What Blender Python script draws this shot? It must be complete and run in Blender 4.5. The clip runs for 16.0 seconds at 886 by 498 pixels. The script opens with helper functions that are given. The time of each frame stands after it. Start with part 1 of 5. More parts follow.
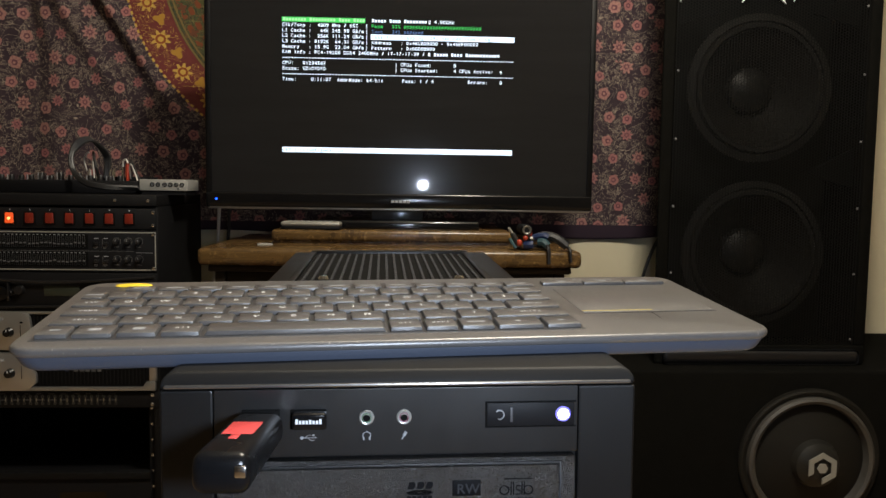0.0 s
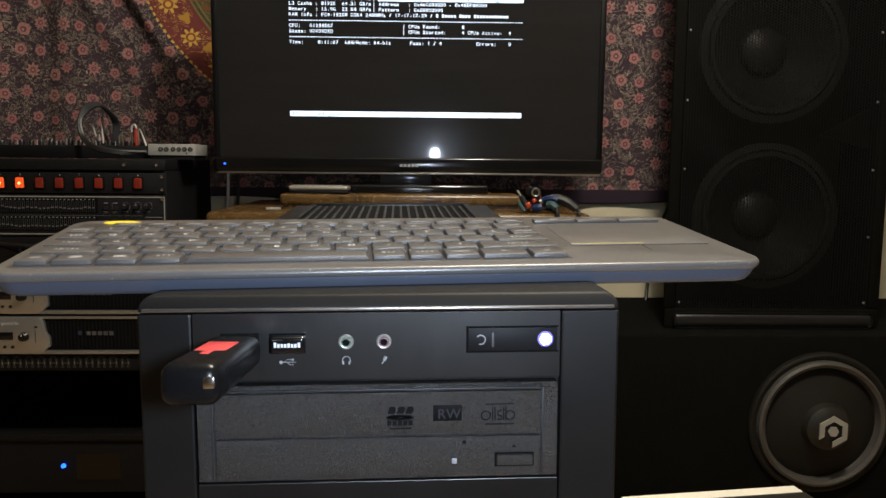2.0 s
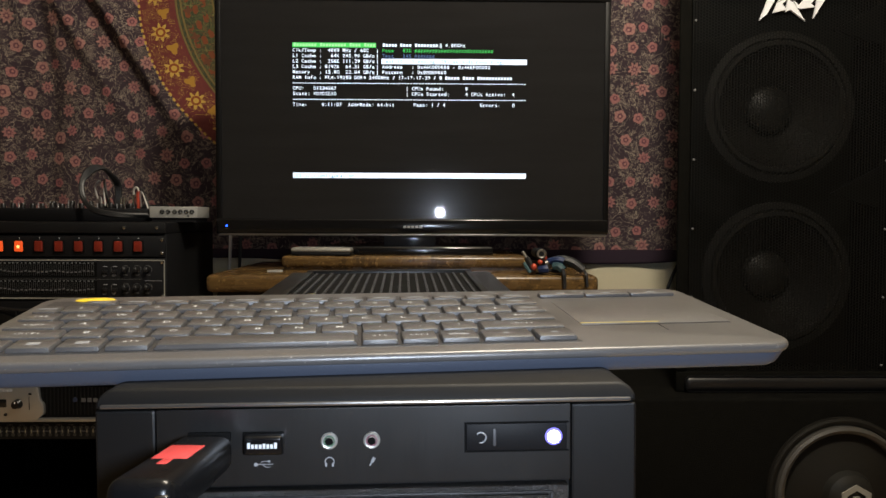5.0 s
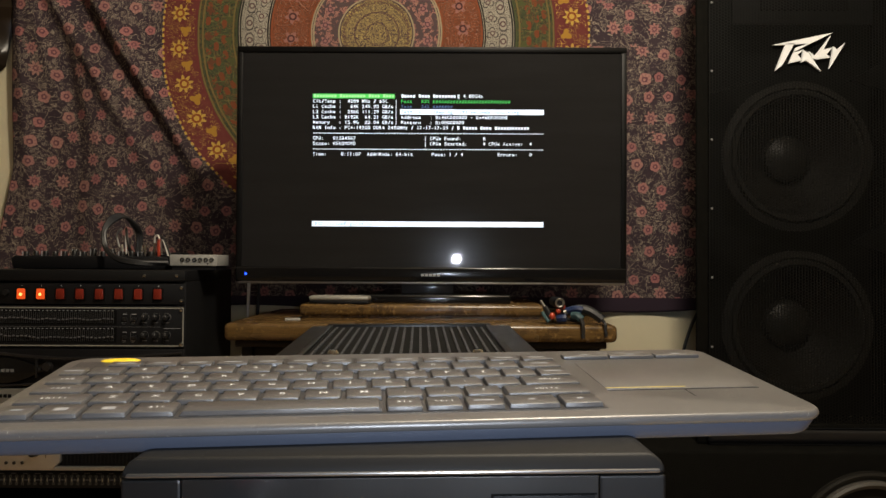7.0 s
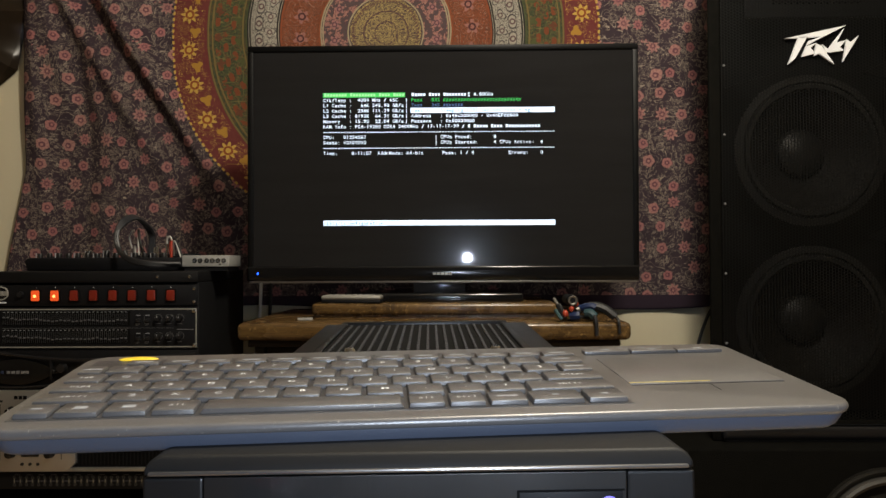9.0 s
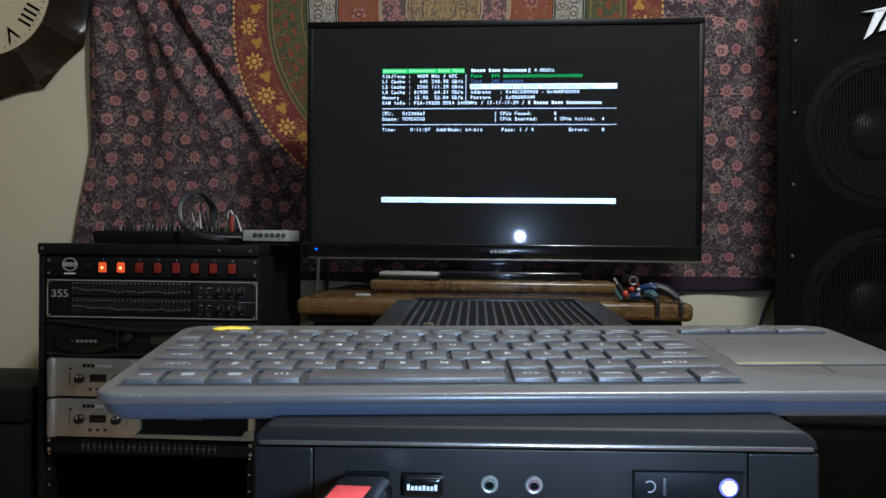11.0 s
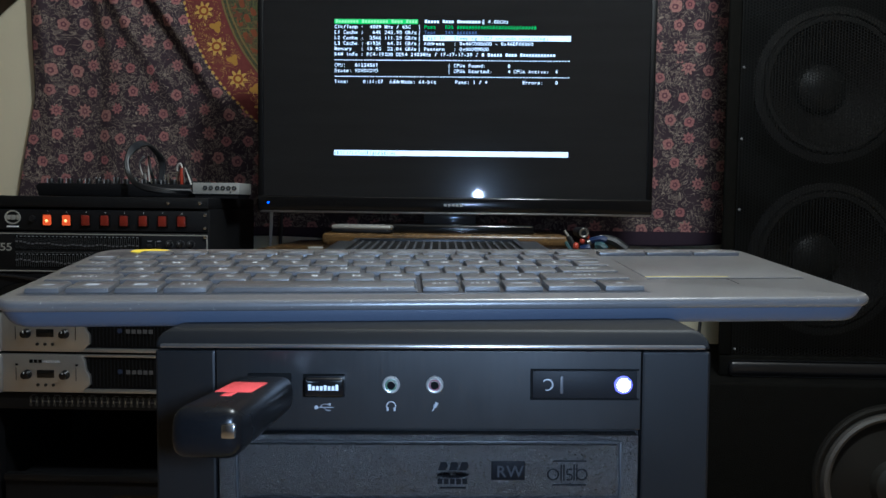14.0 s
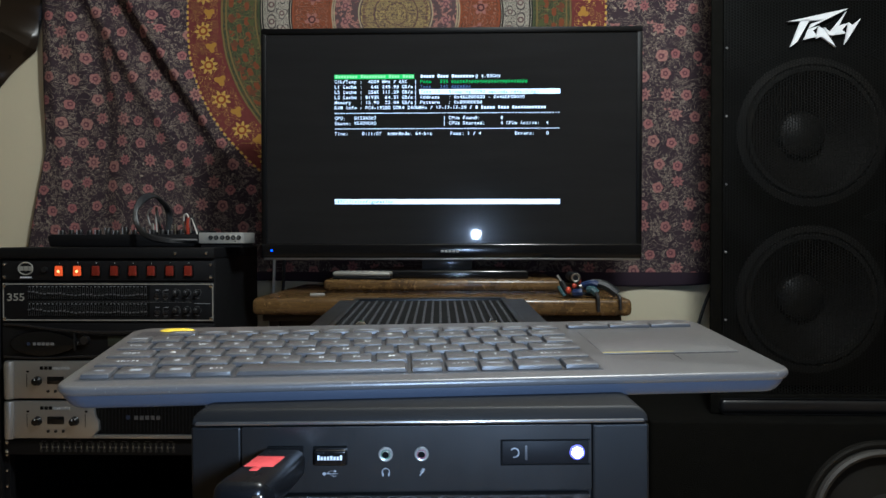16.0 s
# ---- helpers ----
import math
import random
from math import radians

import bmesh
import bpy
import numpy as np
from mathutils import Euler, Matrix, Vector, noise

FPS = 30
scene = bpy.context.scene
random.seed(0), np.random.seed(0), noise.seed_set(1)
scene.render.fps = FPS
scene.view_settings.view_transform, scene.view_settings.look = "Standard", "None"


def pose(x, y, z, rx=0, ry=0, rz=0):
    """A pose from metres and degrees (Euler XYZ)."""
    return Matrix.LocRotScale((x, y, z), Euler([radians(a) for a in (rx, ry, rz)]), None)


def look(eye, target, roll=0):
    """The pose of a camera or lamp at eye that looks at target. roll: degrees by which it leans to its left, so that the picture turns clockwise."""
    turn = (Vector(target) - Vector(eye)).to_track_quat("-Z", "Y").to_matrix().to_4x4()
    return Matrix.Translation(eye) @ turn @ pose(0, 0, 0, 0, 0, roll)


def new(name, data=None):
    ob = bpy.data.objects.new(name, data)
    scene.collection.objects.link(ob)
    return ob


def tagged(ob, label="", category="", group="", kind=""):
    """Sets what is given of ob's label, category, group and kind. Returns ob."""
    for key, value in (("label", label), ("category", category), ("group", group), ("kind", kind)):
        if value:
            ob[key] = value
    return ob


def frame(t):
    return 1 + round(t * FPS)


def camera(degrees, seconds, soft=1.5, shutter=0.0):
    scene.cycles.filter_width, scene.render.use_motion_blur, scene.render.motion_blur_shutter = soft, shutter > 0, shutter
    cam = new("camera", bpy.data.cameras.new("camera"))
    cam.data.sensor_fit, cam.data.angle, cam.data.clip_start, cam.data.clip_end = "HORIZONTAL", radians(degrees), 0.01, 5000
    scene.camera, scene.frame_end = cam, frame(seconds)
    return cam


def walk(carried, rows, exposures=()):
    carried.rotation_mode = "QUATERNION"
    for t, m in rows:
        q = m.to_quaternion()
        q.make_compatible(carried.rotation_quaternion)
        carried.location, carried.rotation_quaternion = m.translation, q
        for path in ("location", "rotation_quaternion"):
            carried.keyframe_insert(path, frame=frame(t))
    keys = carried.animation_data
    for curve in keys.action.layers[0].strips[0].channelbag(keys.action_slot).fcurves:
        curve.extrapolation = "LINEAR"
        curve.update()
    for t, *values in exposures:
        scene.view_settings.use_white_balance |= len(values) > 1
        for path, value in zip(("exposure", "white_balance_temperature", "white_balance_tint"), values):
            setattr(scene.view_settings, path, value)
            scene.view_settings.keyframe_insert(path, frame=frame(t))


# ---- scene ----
cam = camera(59.8, 16.0)
PATH = [
    (0, (0.002, -0.315, 0.475), (0.089, 1.677, 0.319), 0.8),
    (0.5, (0.01, -0.335, 0.49), (0.086, 1.663, 0.466), 0.5),
    (1, (0.01, -0.327, 0.489), (0.071, 1.671, 0.459), 0.1),
    (1.5, (0.009, -0.325, 0.481), (0.05, 1.673, 0.396), 0.2),
    (1.8, (0.014, -0.319, 0.466), (0.051, 1.674, 0.306), 0.2),
    (2, (0.017, -0.312, 0.454), (0.065, 1.675, 0.228), 0.5),
    (2.5, (0.022, -0.298, 0.423), (0.072, 1.666, 0.044), 0.6),
    (3, (0.026, -0.288, 0.405), (0.071, 1.653, -0.074), 0.4),
    (3.5, (0.025, -0.289, 0.406), (0.064, 1.655, -0.062), 0.4),
    (4, (0.022, -0.286, 0.428), (0.066, 1.683, 0.078), 0.3),
    (4.5, (0.022, -0.282, 0.451), (0.068, 1.711, 0.291), 0.4),
    (5, (0.022, -0.28, 0.461), (0.053, 1.719, 0.384), 0.2),
    (5.2, (0.021, -0.28, 0.464), (0.041, 1.719, 0.41), 0.0),
    (7.3, (0.018, -0.281, 0.47), (0.002, 1.719, 0.509), 0.2),
    (7.5, (0.02, -0.278, 0.468), (0.0, 1.721, 0.507), -0.0),
    (8, (0.017, -0.277, 0.467), (-0.011, 1.722, 0.506), -0.2),
    (10.3, (0.001, -0.275, 0.469), (-0.09, 1.723, 0.476), 0.1),
    (10.5, (-0.007, -0.273, 0.468), (-0.138, 1.723, 0.463), 0.2),
    (11, (-0.011, -0.271, 0.465), (-0.168, 1.723, 0.446), 0.6),
    (11.5, (-0.003, -0.272, 0.457), (-0.137, 1.723, 0.414), 0.8),
    (12, (0.0, -0.268, 0.445), (-0.119, 1.726, 0.353), 0.9),
    (12.5, (0.002, -0.267, 0.44), (-0.098, 1.726, 0.307), 1.4),
    (13, (0.007, -0.268, 0.442), (-0.078, 1.726, 0.313), 1.5),
    (13.5, (0.01, -0.268, 0.444), (-0.057, 1.727, 0.327), 1.1),
    (14, (0.011, -0.271, 0.444), (-0.049, 1.725, 0.33), 0.7),
    (14.5, (0.018, -0.288, 0.45), (-0.038, 1.708, 0.334), 0.5),
    (15, (0.025, -0.317, 0.462), (-0.029, 1.681, 0.41), 0.1),
    (15.5, (0.02, -0.33, 0.469), (-0.038, 1.669, 0.435), -0.3),
    (16, (0.02, -0.331, 0.473), (-0.042, 1.668, 0.446), 0.0),
]
TORCH, BULB = 5.9, 101.0
EXPOSURES = [(0, 0.13, 5950, 10), (0.7, 0.07, 6400, 10), (1.5, 0.08, 6300, 10), (2, 0.2, 5950, 10), (2.5, 0.42, 5550, 9), (3, 0.54, 5400, 9), (3.5, 0.52, 5400, 9), (4.5, 0.16, 5900, 10), (8.2, 0.03, 6400, 11), (10.3, 0.04, 5000, 8), (13, -0.06, 4650, 6), (16, 0.05, 4900, 6)]
walk(cam, [(t, Matrix.Translation((0, 0, 0.37)) @ look(eye, target, roll)) for t, eye, target, roll in PATH],
     exposures=EXPOSURES)

# ---- light ----
world = bpy.data.worlds.new("world")
world.use_nodes = True
world.node_tree.nodes["Background"].inputs[0].default_value = (1.0, 0.82, 0.6, 1)
world.node_tree.nodes["Background"].inputs[1].default_value = 0.02
scene.world = world


def lamp(name, kind, energy, color, m, size):
    data = bpy.data.lights.new(name, kind)
    data.energy, data.color = energy, color
    if kind == "AREA":
        data.shape, data.size = "DISK", size
    else:
        data.shadow_soft_size = size
    ob = new(name, data)
    ob.matrix_world = m
    return ob


lamp("torch_light", "POINT", TORCH, (0.82, 0.90, 1.0), pose(0.062, -0.31, 0.832), 0.019)
lamp("ceiling_bulb", "POINT", BULB, (1.0, 0.87, 0.67), pose(0.36, 0.35, 2.16), 0.09)


# ---- node helpers ----
class S:
    """A value or vector in a node tree, with arithmetic."""

    def __init__(self, nt, out):
        self.nt, self.out = nt, out

    def op(self, kind, *others):
        n = self.nt.nodes.new("ShaderNodeMath")
        n.operation = kind
        for i, v in enumerate((self, *others)):
            if isinstance(v, S):
                self.nt.links.new(v.out, n.inputs[i])
            else:
                n.inputs[i].default_value = v
        return S(self.nt, n.outputs[0])

    def __add__(self, o): return self.op("ADD", o)
    def __sub__(self, o): return self.op("SUBTRACT", o)
    def __mul__(self, o): return self.op("MULTIPLY", o)
    def __truediv__(self, o): return self.op("DIVIDE", o)
    def lt(self, o): return self.op("LESS_THAN", o)
    def gt(self, o): return self.op("GREATER_THAN", o)
    def abs(self): return self.op("ABSOLUTE")
    def frac(self): return self.op("FRACT")
    def cos(self): return self.op("COSINE")
    def sin(self): return self.op("SINE")
    def max(self, o): return self.op("MAXIMUM", o)
    def min(self, o): return self.op("MINIMUM", o)
    def hyp(self, o): return (self * self + o * o).op("SQRT")
    def atan2(self, o): return self.op("ARCTAN2", o)
    def floor(self): return self.op("FLOOR")
    def inv(self): return (self * -1.0) + 1.0


class Mat:
    """A node material with a principled shader and short ways to its nodes."""

    def __init__(self, name):
        self.m = bpy.data.materials.new(name)
        self.m.use_nodes = True
        self.nt = self.m.node_tree
        self.b = self.nt.nodes["Principled BSDF"]
        self.co = None

    def coords(self):
        if not self.co:
            self.co = self.nt.nodes.new("ShaderNodeTexCoord").outputs["Object"]
        return self.co

    def xyz(self):
        n = self.nt.nodes.new("ShaderNodeSeparateXYZ")
        self.nt.links.new(self.coords(), n.inputs[0])
        return [S(self.nt, o) for o in n.outputs]

    def vec(self, x, y, z=0.0):
        n = self.nt.nodes.new("ShaderNodeCombineXYZ")
        for i, v in enumerate((x, y, z)):
            if isinstance(v, S):
                self.nt.links.new(v.out, n.inputs[i])
            else:
                n.inputs[i].default_value = v
        return n.outputs[0]

    def noise(self, scale, detail=4.0, rough=0.55, vector=None, stretch=None):
        n = self.nt.nodes.new("ShaderNodeTexNoise")
        n.inputs["Scale"].default_value = scale
        n.inputs["Detail"].default_value = detail
        n.inputs["Roughness"].default_value = rough
        src = vector or self.coords()
        if stretch:
            mp = self.nt.nodes.new("ShaderNodeMapping")
            mp.inputs["Scale"].default_value = stretch
            self.nt.links.new(src, mp.inputs[0])
            src = mp.outputs[0]
        self.nt.links.new(src, n.inputs["Vector"])
        return S(self.nt, n.outputs[0])

    def voronoi(self, scale, randomness=1.0, vector=None, feature="F1", dims="3D"):
        n = self.nt.nodes.new("ShaderNodeTexVoronoi")
        n.voronoi_dimensions, n.feature = dims, feature
        n.inputs["Scale"].default_value = scale
        n.inputs["Randomness"].default_value = randomness
        self.nt.links.new(vector or self.coords(), n.inputs["Vector"])
        return n

    def mix(self, f, a, b):
        n = self.nt.nodes.new("ShaderNodeMix")
        n.data_type = "RGBA"
        for i, v in ((0, f), (6, a), (7, b)):
            if isinstance(v, S):
                self.nt.links.new(v.out, n.inputs[i])
            elif i == 0:
                n.inputs[i].default_value = v
            else:
                n.inputs[i].default_value = (*v, 1)
        return S(self.nt, n.outputs[2])

    def color(self, c):
        if isinstance(c, S):
            self.nt.links.new(c.out, self.b.inputs["Base Color"])
        else:
            self.b.inputs["Base Color"].default_value = (*c, 1)

    def set(self, key, v):
        if isinstance(v, S):
            self.nt.links.new(v.out, self.b.inputs[key])
        else:
            self.b.inputs[key].default_value = v

    def bump(self, h, strength=0.3, dist=0.001):
        n = self.nt.nodes.new("ShaderNodeBump")
        n.inputs["Strength"].default_value = strength
        n.inputs["Distance"].default_value = dist
        self.nt.links.new(h.out, n.inputs["Height"])
        self.nt.links.new(n.outputs[0], self.b.inputs["Normal"])


def plain(name, c, rough=0.5, metal=0.0, grain=200.0, relief=0.1, vary=0.15, blotch=12.0, spec=0.5, dist=0.0006):
    """A surface with fine grain, larger blotches and uneven gloss."""
    k = Mat(name)
    big, fine = k.noise(blotch), k.noise(grain, 3)
    f = (big * 0.6 + fine * 0.4)
    k.color(k.mix(f, [v * (1 - vary) for v in c], [min(1, v * (1 + vary)) for v in c]))
    k.set("Roughness", (big - 0.5) * 0.18 + rough)
    k.set("Metallic", metal)
    k.set("Specular IOR Level", spec)
    if relief:
        k.bump(fine, relief, dist)
    return k.m


def glow(name, c, strength):
    k = Mat(name)
    k.color((0, 0, 0))
    k.b.inputs["Emission Color"].default_value = (*c, 1)
    k.b.inputs["Emission Strength"].default_value = strength
    return k.m


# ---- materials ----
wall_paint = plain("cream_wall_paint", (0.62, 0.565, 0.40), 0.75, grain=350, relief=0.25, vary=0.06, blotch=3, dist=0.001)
# unseen walls and ceiling are darkened to cut the light they bounce
low_bounce_paint = plain("low_bounce_tan", (0.20, 0.17, 0.12), 0.8, grain=350, relief=0.25, vary=0.08, blotch=3, dist=0.001)
ceiling_paint = plain("low_bounce_cream", (0.42, 0.39, 0.33), 0.85, grain=150, relief=0.3, vary=0.04)
carpet = plain("beige_carpet", (0.48, 0.33, 0.18), 0.95, grain=700, relief=0.8, vary=0.22, blotch=9, dist=0.004)
rug_fibre = plain("grey_rug_fibre", (0.12, 0.115, 0.11), 0.95, grain=300, relief=0.4, vary=0.35, blotch=30)
black_case = plain("black_steel_paint", (0.0045, 0.0045, 0.0047), 0.38, grain=2200, relief=0.22, vary=0.25, dist=0.0002, spec=0.45)
black_plastic = plain("black_plastic", (0.010, 0.010, 0.011), 0.32, grain=1400, relief=0.1, vary=0.15, dist=0.0002)
cap_black = plain("matt_black_cap", (0.0060, 0.0060, 0.0062), 0.55, grain=2200, relief=0.25, vary=0.25, dist=0.0002, spec=0.22)
stick_black = plain("black_stick_plastic", (0.004, 0.004, 0.0045), 0.26, grain=900, relief=0.03, vary=0.2, spec=0.2)
gloss_black = plain("gloss_black_plastic", (0.005, 0.005, 0.0055), 0.14, grain=500, relief=0.0, vary=0.1)
deep_black = plain("dark_recess", (0.004, 0.004, 0.004), 0.8, relief=0.0, spec=0.08)


def make_dusty(name, col):
    """Charcoal plastic with fine texture, dust specks and rubbed patches."""
    k = Mat(name)
    f, w = k.noise(2400, 3), k.noise(38, 4)
    c = k.mix(f * 0.6 + w * 0.4, [v * 0.68 for v in col], [v * 1.32 for v in col])
    specks = k.noise(620, 2, 0.6).gt(0.69) * k.noise(60, 2).gt(0.44)
    c = k.mix(specks * 0.7, c, (0.34, 0.32, 0.29))
    k.color(c)
    k.set("Roughness", (w - 0.5) * 0.14 + 0.31)
    k.set("Specular IOR Level", 0.7)
    k.bump(f, 0.4, 0.00015)
    return k.m


key_plastic = make_dusty("charcoal_key_plastic", (0.090, 0.086, 0.084))
# body plastic again, darkened for the shade between the keys
shaded_well_plastic = make_dusty("charcoal_shaded_well", (0.050, 0.049, 0.050))
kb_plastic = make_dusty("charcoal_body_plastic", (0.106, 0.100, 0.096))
# grey shell plastic with the torch's bluish light put into its colour
kb_skirt = plain("torch_blue_grey_plastic", (0.050, 0.060, 0.086), 0.42, grain=1500, relief=0.1, vary=0.08)
yellow_plastic = plain("yellow_plastic", (0.85, 0.62, 0.03), 0.4, relief=0.05, vary=0.05)
print_white = plain("white_print", (0.75, 0.77, 0.8), 0.5, relief=0.0, vary=0.04)
print_dim = plain("faint_print", (0.06, 0.06, 0.065), 0.5, relief=0.0)
print_grey = plain("grey_print", (0.3, 0.31, 0.33), 0.5, relief=0.0, vary=0.05)
dark_print = plain("dark_print", (0.004, 0.004, 0.005), 0.6, relief=0.0, spec=0.1)
mark_ink = plain("faint_mark_ink", (0.030, 0.030, 0.033), 0.7, relief=0.0, spec=0.05)
rim_grey = plain("paler_rim_plastic", (0.022, 0.022, 0.024), 0.45, relief=0.05)
chrome = plain("chrome", (0.75, 0.75, 0.74), 0.16, 1.0, relief=0.0, vary=0.05)
silver = plain("silver_panel_paint", (0.46, 0.465, 0.47), 0.34, 0.85, grain=900, relief=0.1, vary=0.08)
rack_black = plain("rack_black_vinyl", (0.005, 0.005, 0.0055), 0.6, grain=500, relief=0.35, vary=0.25, dist=0.0008, spec=0.2)
panel_black = plain("black_panel_paint", (0.006, 0.006, 0.007), 0.55, grain=1200, relief=0.08, vary=0.2, spec=0.18)
fader_grey = plain("grey_fader_cap", (0.16, 0.16, 0.165), 0.45, relief=0.0, vary=0.2)
red_lens = plain("red_switch_plastic", (0.17, 0.017, 0.008), 0.3, relief=0.0, vary=0.1)
cable_black = plain("black_cable", (0.012, 0.012, 0.013), 0.45, relief=0.05)
cable_white = plain("white_cable", (0.6, 0.58, 0.54), 0.5, relief=0.05)
grey_plastic = plain("light_grey_plastic", (0.28, 0.28, 0.265), 0.45, relief=0.1, vary=0.08)
red_plastic = plain("red_plastic", (0.62, 0.07, 0.07), 0.35, relief=0.03, vary=0.06)
orange_plastic = plain("orange_red_plastic", (0.36, 0.045, 0.02), 0.35, relief=0.05)
blue_plastic = plain("dark_blue_plastic", (0.010, 0.022, 0.075), 0.4, relief=0.05)
cone_paper = plain("black_cone_paper", (0.0125, 0.0115, 0.0095), 0.6, grain=300, relief=0.3, vary=0.3, spec=0.12)
cone_edge = plain("grey_rubber_surround", (0.05, 0.047, 0.042), 0.55, grain=300, relief=0.15, vary=0.15)
dark_surround = plain("black_rubber_surround", (0.018, 0.017, 0.0145), 0.55, grain=300, relief=0.2, vary=0.25, spec=0.2)
dust_cap = plain("satin_dust_cap", (0.015, 0.0145, 0.0125), 0.45, relief=0.1, vary=0.2, spec=0.28)
carpet_black = plain("black_speaker_carpet", (0.0062, 0.0060, 0.0052), 0.95, grain=450, relief=0.9, vary=0.7, blotch=40, dist=0.002, spec=0.02)


def make_screen():
    k = Mat("tv_screen_glass")
    # faint level streaks in the colour stand in for reflections of the room
    w = k.noise(7, 4, 0.6, stretch=(0.5, 1, 5))
    k.color(k.mix(w, (0.0100, 0.0099, 0.0104), (0.0178, 0.0176, 0.0184)))
    k.set("Roughness", w * 0.06 + 0.15)
    k.set("Specular IOR Level", 0.12)
    return k.m


screen_glass = make_screen()
screen_glass.node_tree.nodes["Principled BSDF"].inputs["Coat Weight"].default_value = 0.6
screen_glass.node_tree.nodes["Principled BSDF"].inputs["Coat Roughness"].default_value = 0.04
box_white = plain("white_board", (0.8, 0.76, 0.66), 0.55, grain=500, relief=0.05, vary=0.03)
box_black = plain("black_board_print", (0.016, 0.015, 0.013), 0.6, grain=500, relief=0.05, vary=0.15, spec=0.15)
tag_board = plain("dark_brown_paper_tag", (0.018, 0.013, 0.007), 0.6, relief=0.08, vary=0.2, spec=0.08)
tag_ink = plain("grey_tag_ink", (0.11, 0.10, 0.085), 0.5, relief=0.0, vary=0.3, blotch=60)
emblem_grey = plain("pale_grey_emblem", (0.26, 0.255, 0.225), 0.5, relief=0.0, vary=0.08)
# cabinet body wood, darkened to stand for the shade below the top
shade_dark_wood = plain("wood_darkened_with_shade", (0.014, 0.009, 0.0055), 0.5, grain=60, relief=0.2, vary=0.4, spec=0.25)
led_white = glow("white_led", (0.72, 0.78, 1.0), 14)
led_bloom = glow("violet_led_bloom", (0.25, 0.22, 1.0), 1.6)
led_blue = glow("blue_led", (0.015, 0.07, 1.0), 6)
lit_red = glow("lit_switch", (1.0, 0.10, 0.012), 0.8)
lit_core = glow("lit_switch_core", (1.0, 0.40, 0.10), 2.6)
txt_white = glow("screen_white", (0.84, 0.92, 1.0), 1.5)
txt_green = glow("screen_green", (0.05, 0.85, 0.12), 0.7)
txt_barg = glow("screen_green_bar", (0.10, 0.85, 0.12), 0.85)
txt_ink = glow("screen_dark_text", (0.25, 0.42, 0.52), 0.8)
txt_bargk = glow("screen_pale_green_text", (0.55, 1.0, 0.45), 0.9)
txt_blue = glow("screen_blue", (0.16, 0.35, 0.8), 0.35)
lamp_glass = glow("lamp_glass", (1.0, 0.78, 0.5), 3.0)


def make_wood():
    k = Mat("brown_varnished_wood")
    g = k.noise(9, 6, 0.7, stretch=(0.6, 14, 14))
    f = k.noise(160, 3, 0.6, stretch=(0.12, 5, 5))
    w = k.noise(6)
    c = k.mix(g, (0.018, 0.010, 0.004), (0.21, 0.125, 0.038))
    c = k.mix(f.gt(0.55) * 0.65, c, (0.03, 0.014, 0.006))
    c = k.mix(w * 0.5, c, (0.10, 0.055, 0.022))
    c = k.mix(k.noise(28, 5, 0.7).gt(0.54) * 0.5, c, (0.026, 0.015, 0.007))
    c = k.mix(k.noise(90, 4, 0.7).gt(0.60) * 0.5, c, (0.30, 0.19, 0.07))
    k.color(c)
    k.set("Roughness", w * 0.22 + 0.16)
    k.bump(f, 0.2, 0.0006)
    return k.m


wood = make_wood()


def make_brushed():
    k = Mat("brushed_black_panel")
    f = k.noise(1400, 3, 0.6, stretch=(1, 1, 0.05))
    w = k.noise(18)
    k.color(k.mix(f, (0.0030, 0.0031, 0.0033), (0.0055, 0.0057, 0.0060)))
    k.set("Specular IOR Level", 0.75)
    k.set("Roughness", (w - 0.5) * 0.10 + f * 0.04 + 0.31)
    k.bump(f, 0.10, 0.0002)
    return k.m


brushed = make_brushed()


def make_drive():
    k = Mat("black_drive_plastic_with_glints")
    f = k.noise(2600, 2, 0.6)
    w = k.noise(20)
    # paler specks in the colour imitate glints off the grained plastic
    glints = k.noise(2100, 1, 0.5).gt(0.66)
    k.color(k.mix(glints * 0.5, k.mix(f, (0.002, 0.002, 0.0022), (0.006, 0.006, 0.0065)), (0.022, 0.022, 0.024)))
    k.set("Specular IOR Level", 0.95)
    k.set("Roughness", (w - 0.5) * 0.2 + 0.36 - glints * 0.16)
    k.bump(f, 1.0, 0.0006)
    return k.m


drive_plastic = make_drive()


def make_grille():
    """Perforated black steel: round holes let the cones show through."""
    k = Mat("perforated_black_steel")
    x, y, z = k.xyz()
    v = k.voronoi(1.0, 0.0, k.vec(x * 150, z * 150 + (x * 150 + 0.5).floor() * 0.5), dims="2D")
    hole = S(k.nt, v.outputs["Distance"]).lt(0.42)
    k.color(k.mix(k.noise(30), (0.0028, 0.0028, 0.0026), (0.007, 0.007, 0.0066)))
    k.set("Roughness", 0.5)
    k.set("Specular IOR Level", 0.15)
    k.set("Alpha", hole.inv())
    return k.m


grille_steel = make_grille()


